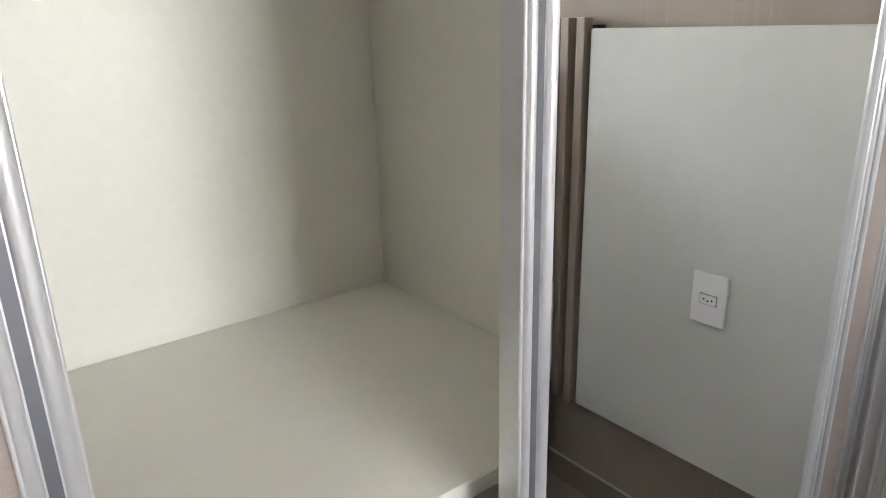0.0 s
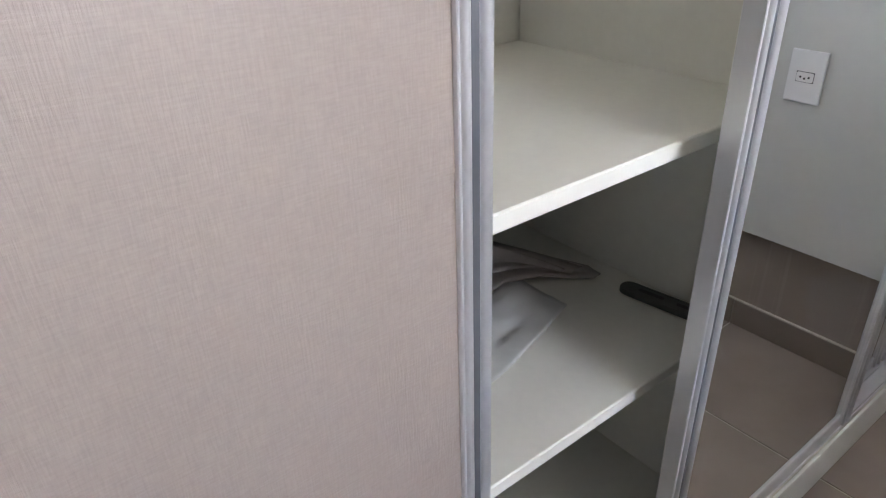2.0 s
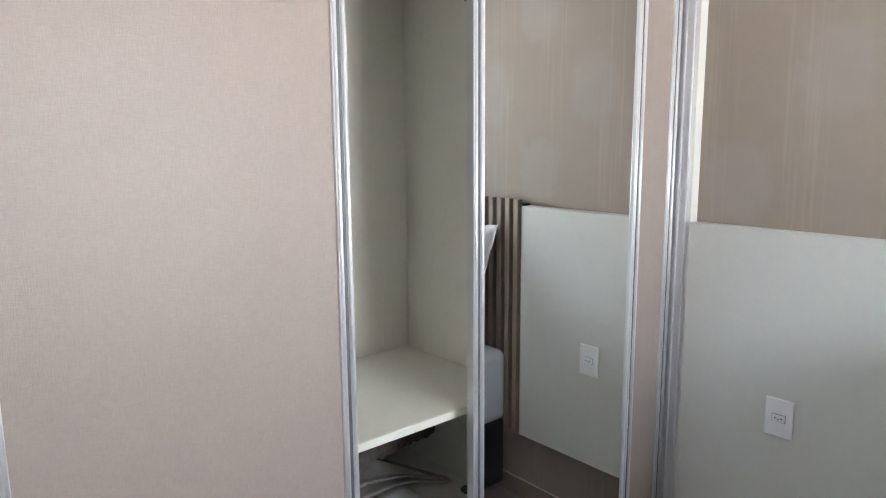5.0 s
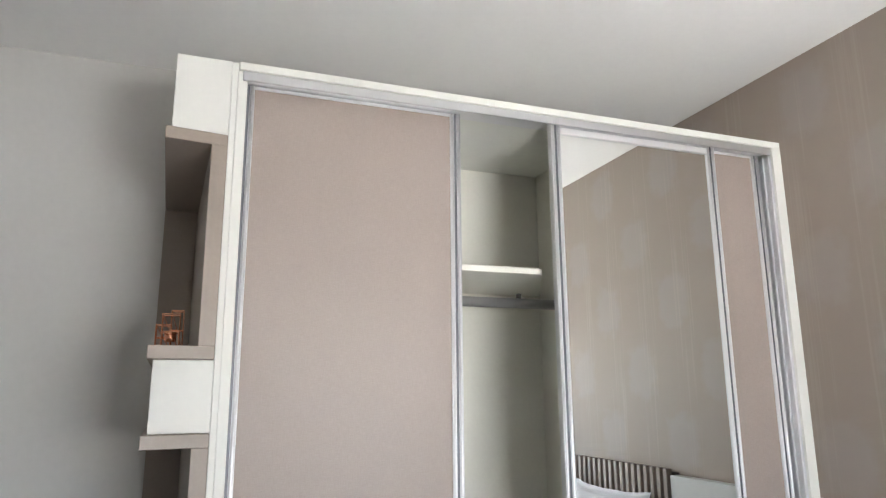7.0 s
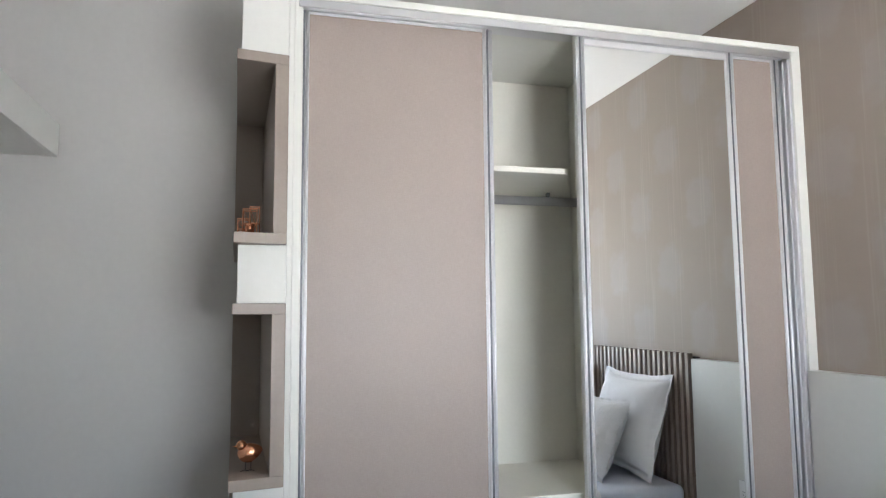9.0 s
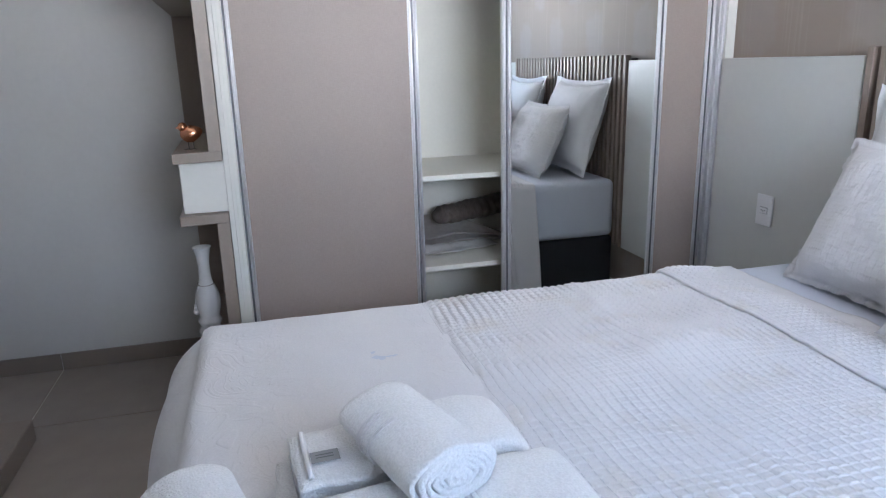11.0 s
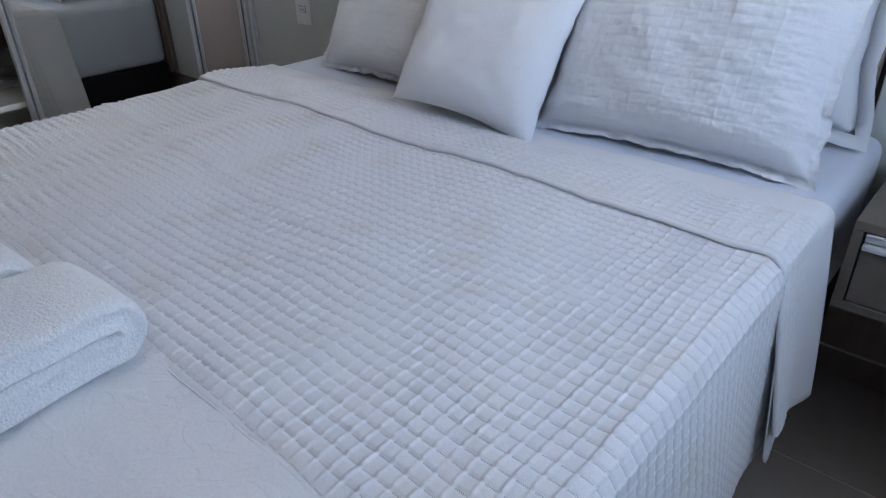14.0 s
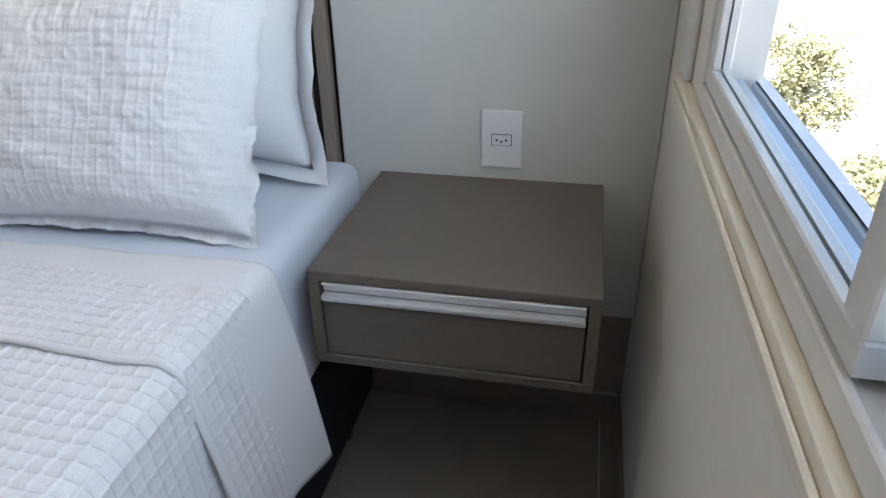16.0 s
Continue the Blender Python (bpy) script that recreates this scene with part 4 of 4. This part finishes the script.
def blanket_roll():
    def f(u, v):
        a = 2 * math.pi * u
        y = -1.16 + 0.37 * v
        r = 0.050 * min(1.0, (v / 0.10 + 0.15)) ** 0.5 * (1 - 0.25 * max(0, v - 0.8)) + 0.012 * v
        r += 0.0022 * math.sin(v * 70 + 2 * math.sin(a)) + 0.006 * fbm(math.cos(a), math.sin(a), v * 5)
        return (-0.475 + r * 1.3 * math.cos(a), y, 0.634 + 0.050 * v + r * 0.8 * math.sin(a))
    bm = grid(f, 28, 70)
    bmesh.ops.remove_doubles(bm, verts=bm.verts, dist=1e-5)
    bmesh.ops.holes_fill(bm, edges=[e for e in bm.edges if e.is_boundary])
    return bm


tagged(finish("rolled_blanket", blanket_roll(), M_blanket, smooth=True), "dark grey-brown ribbed blanket rolled on the folded fabric", "blanket")


def bracket(name, m, label):
    """A slotted flat plate with rounded ends."""
    b = root(name, m.translation, label, "bracket", "loose brackets")
    b.matrix_world = m
    bpy.context.view_layer.update()
    pts = [(0.075 * sg + 0.018 * math.cos(a), 0.018 * math.sin(a)) for sg, a0 in ((1, -math.pi / 2), (-1, math.pi / 2)) for a in [a0 + math.pi * k / 8 for k in range(9)]]
    o = finish("plate", prism(pts, 0, 0.011, 0.002), M_bracket)
    o.parent = b
    for x in (-0.035, 0.035):
        s = [(x + 0.020 * sg + 0.004 * math.cos(a), 0.004 * math.sin(a)) for sg, a0 in ((1, -math.pi / 2), (-1, math.pi / 2)) for a in [a0 + math.pi * k / 5 for k in range(6)]]
        q = finish("slot", prism(s, 0.0112, 0.0117), M_black)
        q.parent = b
    return b


bracket("metal_bracket", pose(-0.186, -0.771, 0.5165, 0, 0, 8), "dark grey slotted metal bracket lying on the shelf")

# ---------- niche ornaments ----------
N1, N2, N3 = (a + 0.034 for a, b in NZ)
ch = root("candle_holder", (-0.15, -2.14, N1), "copper wire candle holder in the upper niche", "candle holder")


def wire_box(x, y, z, w, h):
    bm = bmesh.new()
    c = [(x + sx * w / 2, y + sy * w / 2) for sx, sy in ((-1, -1), (1, -1), (1, 1), (-1, 1))]
    for px, py in c:
        tube(bm, [(px, py, z), (px, py, z + h)], 0.0016, 6)
    for k in range(4):
        for zz in (z + 0.0016, z + h * 0.5, z + h):
            tube(bm, [(*c[k], zz), (*c[(k + 1) % 4], zz)], 0.0016, 6)
    tube(bm, [(*c[0], z + h), (*c[2], z)], 0.0012, 6)
    return bm


part("wire_frame", wire_box(-0.13, -2.135, N1, 0.045, 0.095), M_copper, ch)
part("wire_frame", wire_box(-0.18, -2.155, N1, 0.040, 0.070), M_copper, ch)
part("wire_frame", wire_box(-0.17, -2.120, N1, 0.032, 0.110), M_copper, ch)
part("cup", lathe([(0.012, 0.02), (0.015, 0.022), (0.016, 0.05), (0.0145, 0.05), (0.013, 0.025)], (-0.13, -2.135, N1), 16), M_copper, ch, "", True)

bird = root("bird_figurine", (-0.08, -2.125, N2), "shiny copper bird figurine on wire legs", "figurine")
bm = bmesh.new()
bmesh.ops.create_uvsphere(bm, u_segments=28, v_segments=18, radius=0.030)
for v in bm.verts:
    x, y, z = v.co
    tail = max(0.0, y - 0.008) * 1.1
    v.co = Vector((-0.08 + x * 0.85, -2.125 + y * 1.15 + tail * 0.35, N2 + 0.054 + z * (1 - tail * 9) + 0.35 * tail))
part("body", bm, M_copper, bird, "", True)
bm = bmesh.new()
bmesh.ops.create_uvsphere(bm, u_segments=20, v_segments=14, radius=0.0165, matrix=pose(-0.074, -2.147, N2 + 0.079))
bmesh.ops.create_cone(bm, cap_ends=True, segments=10, radius1=0.005, radius2=0.0005, depth=0.014, matrix=pose(-0.071, -2.166, N2 + 0.077, 90, 0, 0))
part("head", bm, M_copper, bird, "", True)
for y in (-2.134, -2.117):
    bm = bmesh.new()
    tube(bm, [(-0.08, y, N2 + 0.030), (-0.08, y, N2 + 0.003)], 0.0014, 6)
    for d in (-0.014, 0.0, 0.010):
        tube(bm, [(-0.08, y, N2 + 0.002), (-0.08 + 0.016, y + d, N2 + 0.0015)], 0.0012, 6)
    part("leg", bm, M_black, bird, "dark wire leg")

vase = root("vase", (-0.08, -2.135, N3), "tall white ceramic vase with a bead string", "vase")
prof = [(0.034, 0.0), (0.040, 0.004), (0.043, 0.02), (0.036, 0.034), (0.035, 0.040), (0.047, 0.055), (0.049, 0.070), (0.040, 0.086), (0.038, 0.092), (0.046, 0.104), (0.047, 0.114), (0.040, 0.126), (0.040, 0.134), (0.049, 0.165), (0.051, 0.190), (0.046, 0.222), (0.034, 0.252), (0.025, 0.272), (0.0225, 0.300), (0.0225, 0.335), (0.026, 0.370), (0.0335, 0.400), (0.036, 0.405), (0.0345, 0.406), (0.028, 0.385), (0.020, 0.340), (0.018, 0.300)]
part("vase_body", lathe([(r * 0.92, z * 0.97) for r, z in prof], (-0.08, -2.135, N3), 40), M_ceramic, vase, "", True)
bm = bmesh.new()
for k in range(34):
    a = 2 * math.pi * k / 34
    bmesh.ops.create_icosphere(bm, subdivisions=1, radius=0.0022, matrix=pose(-0.08 + 0.0285 * math.cos(a), -2.135 + 0.0285 * math.sin(a), N3 + 0.253 - 0.004 * math.cos(a)))
part("bead_string", bm, M_bead, vase, "string of small dark beads")
bm = bmesh.new()
for k in range(9):
    bmesh.ops.create_icosphere(bm, subdivisions=2, radius=0.0060 + 0.0008 * k, matrix=pose(-0.066, -2.160 - 0.0022 * k, N3 + 0.242 - k * 0.0115))
part("tassel", bm, M_linen, vase, "pale hanging tassel", True)

# ---------- far corner ----------
ac = root("wall_cabinet", (-0.3, -3.05, 2.16), "white box unit high on the wall", "wall unit")
part("body", box((XW + 0.002, YS + 0.001, 2.165), (0.25, -2.895, 2.295), 0.006, 2), M_white, ac)
part("front_panel", box((XW + 0.004, -2.8945, 2.163), (0.249, -2.882, 2.297), 0.004, 2), M_white, ac)
tagged(finish("low_plinth", box((-0.10, YS + 0.001, -0.003), (0.265, -2.80, 0.085), 0.004), M_taupe), "low taupe plinth standing on the floor tiles", "plinth")

# ---------- outside ----------
ground = structure("ground", box((-600, -600, -6.2), (600, 600, -6.0), 0), M_ground, "pale paved ground far below", "ground")
roof = root("neighbouring_roof", (3.9, 2.0, 0.3), "white slabbed parapet of the building, in full sun", "parapet")
part("core", box((3.13, -2.6, -6.0), (3.58, 9.0, 0.33), 0.01), M_ground, roof)
slab = None
for k in range(24):
    y = -2.55 + k * 0.47
    if slab is None:
        o = part("slab", box((0, 0.004, 0), (0.50, 0.466, 0.045), 0.006), M_slab, roof)
        slab = o.data
    else:
        o = new("slab", slab)
        o.parent = roof
    o.matrix_parent_inverse = Matrix()
    o.location = (3.11 - 3.9, y - 2.0, 0.331 - 0.3)


def tree(x, y, z0, h, seed):
    rnd = random.Random(seed)
    t = root("tree", (x, y, z0), "yellow-green leafy tree in sunlight outside the window", "tree", "trees outside")
    bm = bmesh.new()
    tube(bm, [(x, y, z0), (x + 0.1, y, z0 + h * 0.35), (x - 0.05, y + 0.1, z0 + h * 0.7), (x, y, z0 + h * 0.92)], lambda q: 0.16 * (1 - 0.85 * q), 8)
    limbs = []
    for k in range(9):
        a = rnd.uniform(0, 6.28)
        zb = z0 + h * rnd.uniform(0.4, 0.8)
        ln = h * rnd.uniform(0.16, 0.30)
        tip = (x + ln * math.cos(a), y + ln * math.sin(a), zb + ln * rnd.uniform(0.4, 0.9))
        tube(bm, [(x, y, zb), ((x + tip[0]) / 2, (y + tip[1]) / 2, zb + ln * 0.2), tip], lambda q: 0.06 * (1 - 0.8 * q), 6)
        limbs.append(tip)
    part("trunk", bm, M_bark, t)
    vs, fs = [], []
    for tip in limbs + [(x, y, z0 + h * 0.95)]:
        for c in range(16):
            cx, cy, cz = (tip[i] + rnd.gauss(0, h * 0.065) for i in range(3))
            for q in range(34):
                p = Vector((cx + rnd.gauss(0, 0.16), cy + rnd.gauss(0, 0.16), cz + rnd.gauss(0, 0.12)))
                d = Vector((rnd.gauss(0, 1), rnd.gauss(0, 1), rnd.gauss(0, 0.6))).normalized()
                e = d.orthogonal().normalized()
                s = rnd.uniform(0.05, 0.10)
                i = len(vs)
                vs += [p - d * s, p + e * s * 0.4, p + d * s, p - e * s * 0.4]
                fs.append((i, i + 1, i + 2, i + 3))
    me = bpy.data.meshes.new("crown")
    me.from_pydata(vs, [], fs)
    me.materials.append(M_leaf)
    o = new("crown", me)
    o.parent = t
    o.matrix_parent_inverse = t.matrix_world.inverted()
    return t


tree(8.0, 16.0, -6.0, 3.7, 3)
tree(8.3, 11.4, -6.0, 2.3, 5)

# ---------- baseboards and floor tiles ----------


def baseboard(axis, at, lo, hi, step, off, name_label):
    b = root("baseboard", (0, 0, 0), name_label, "baseboard", kind="structure")
    k = off
    while k < hi:
        a, c = max(lo, k + 0.0015), min(hi, k + step - 0.0015)
        if c - a > 0.01:
            if axis == "x":
                bm = box((a, at - 0.009, 0.0), (c, at - 0.0005, 0.080), 0.0012)
            elif axis == "e":
                bm = box((at - 0.009, a, 0.0), (at - 0.0005, c, 0.080), 0.0012)
            else:
                bm = box((at + 0.0005, a, 0.0), (at + 0.009, c, 0.080), 0.0012)
            part("tile", bm, M_base, b)
        k += step
    return b


T = 0.62
baseboard("x", YN, 0.017, XE - 0.010, T, 0.42 - 2 * T, "taupe tile baseboard below the headboard panel")
baseboard("e", XE, YS, YN - 0.010, T, -0.385 - 6 * T, "taupe tile baseboard below the window")
baseboard("w", XW, YS, -2.21, T, -0.385 - 6 * T, "taupe tile baseboard along the grey wall")
bb = root("baseboard", (0, 0, 0), "pale grout bead on the baseboard", "baseboard", kind="structure")
part("bead", box((0.017, -0.0085, 0.0802), (XE - 0.01, -0.0005, 0.0835), 0.0005), M_grout, bb)

tiles = {}
i0, i1 = -3, 5
for i in range(i0, i1):
    for j in range(-6, 2):
        x0, x1 = 0.42 + i * T, 0.42 + (i + 1) * T
        y0, y1 = -0.385 + (j - 1) * T, -0.385 + j * T
        a, b, c, d = max(x0 + 0.0025, XW), min(x1 - 0.0025, XE), max(y0 + 0.0025, YS), min(y1 - 0.0025, YN)
        if b - a < 0.01 or d - c < 0.01:
            continue
        key = (round(b - a, 4), round(d - c, 4))
        if key not in tiles:
            tiles[key] = finish("tile", box((0, 0, -0.0038), (b - a, d - c, 0.0), 0.0008), M_tile, floor)
            o = tiles[key]
        else:
            o = new("tile", tiles[key].data)
            o.parent = floor
        o.matrix_parent_inverse = Matrix()
        o.location = (a, c, 0)
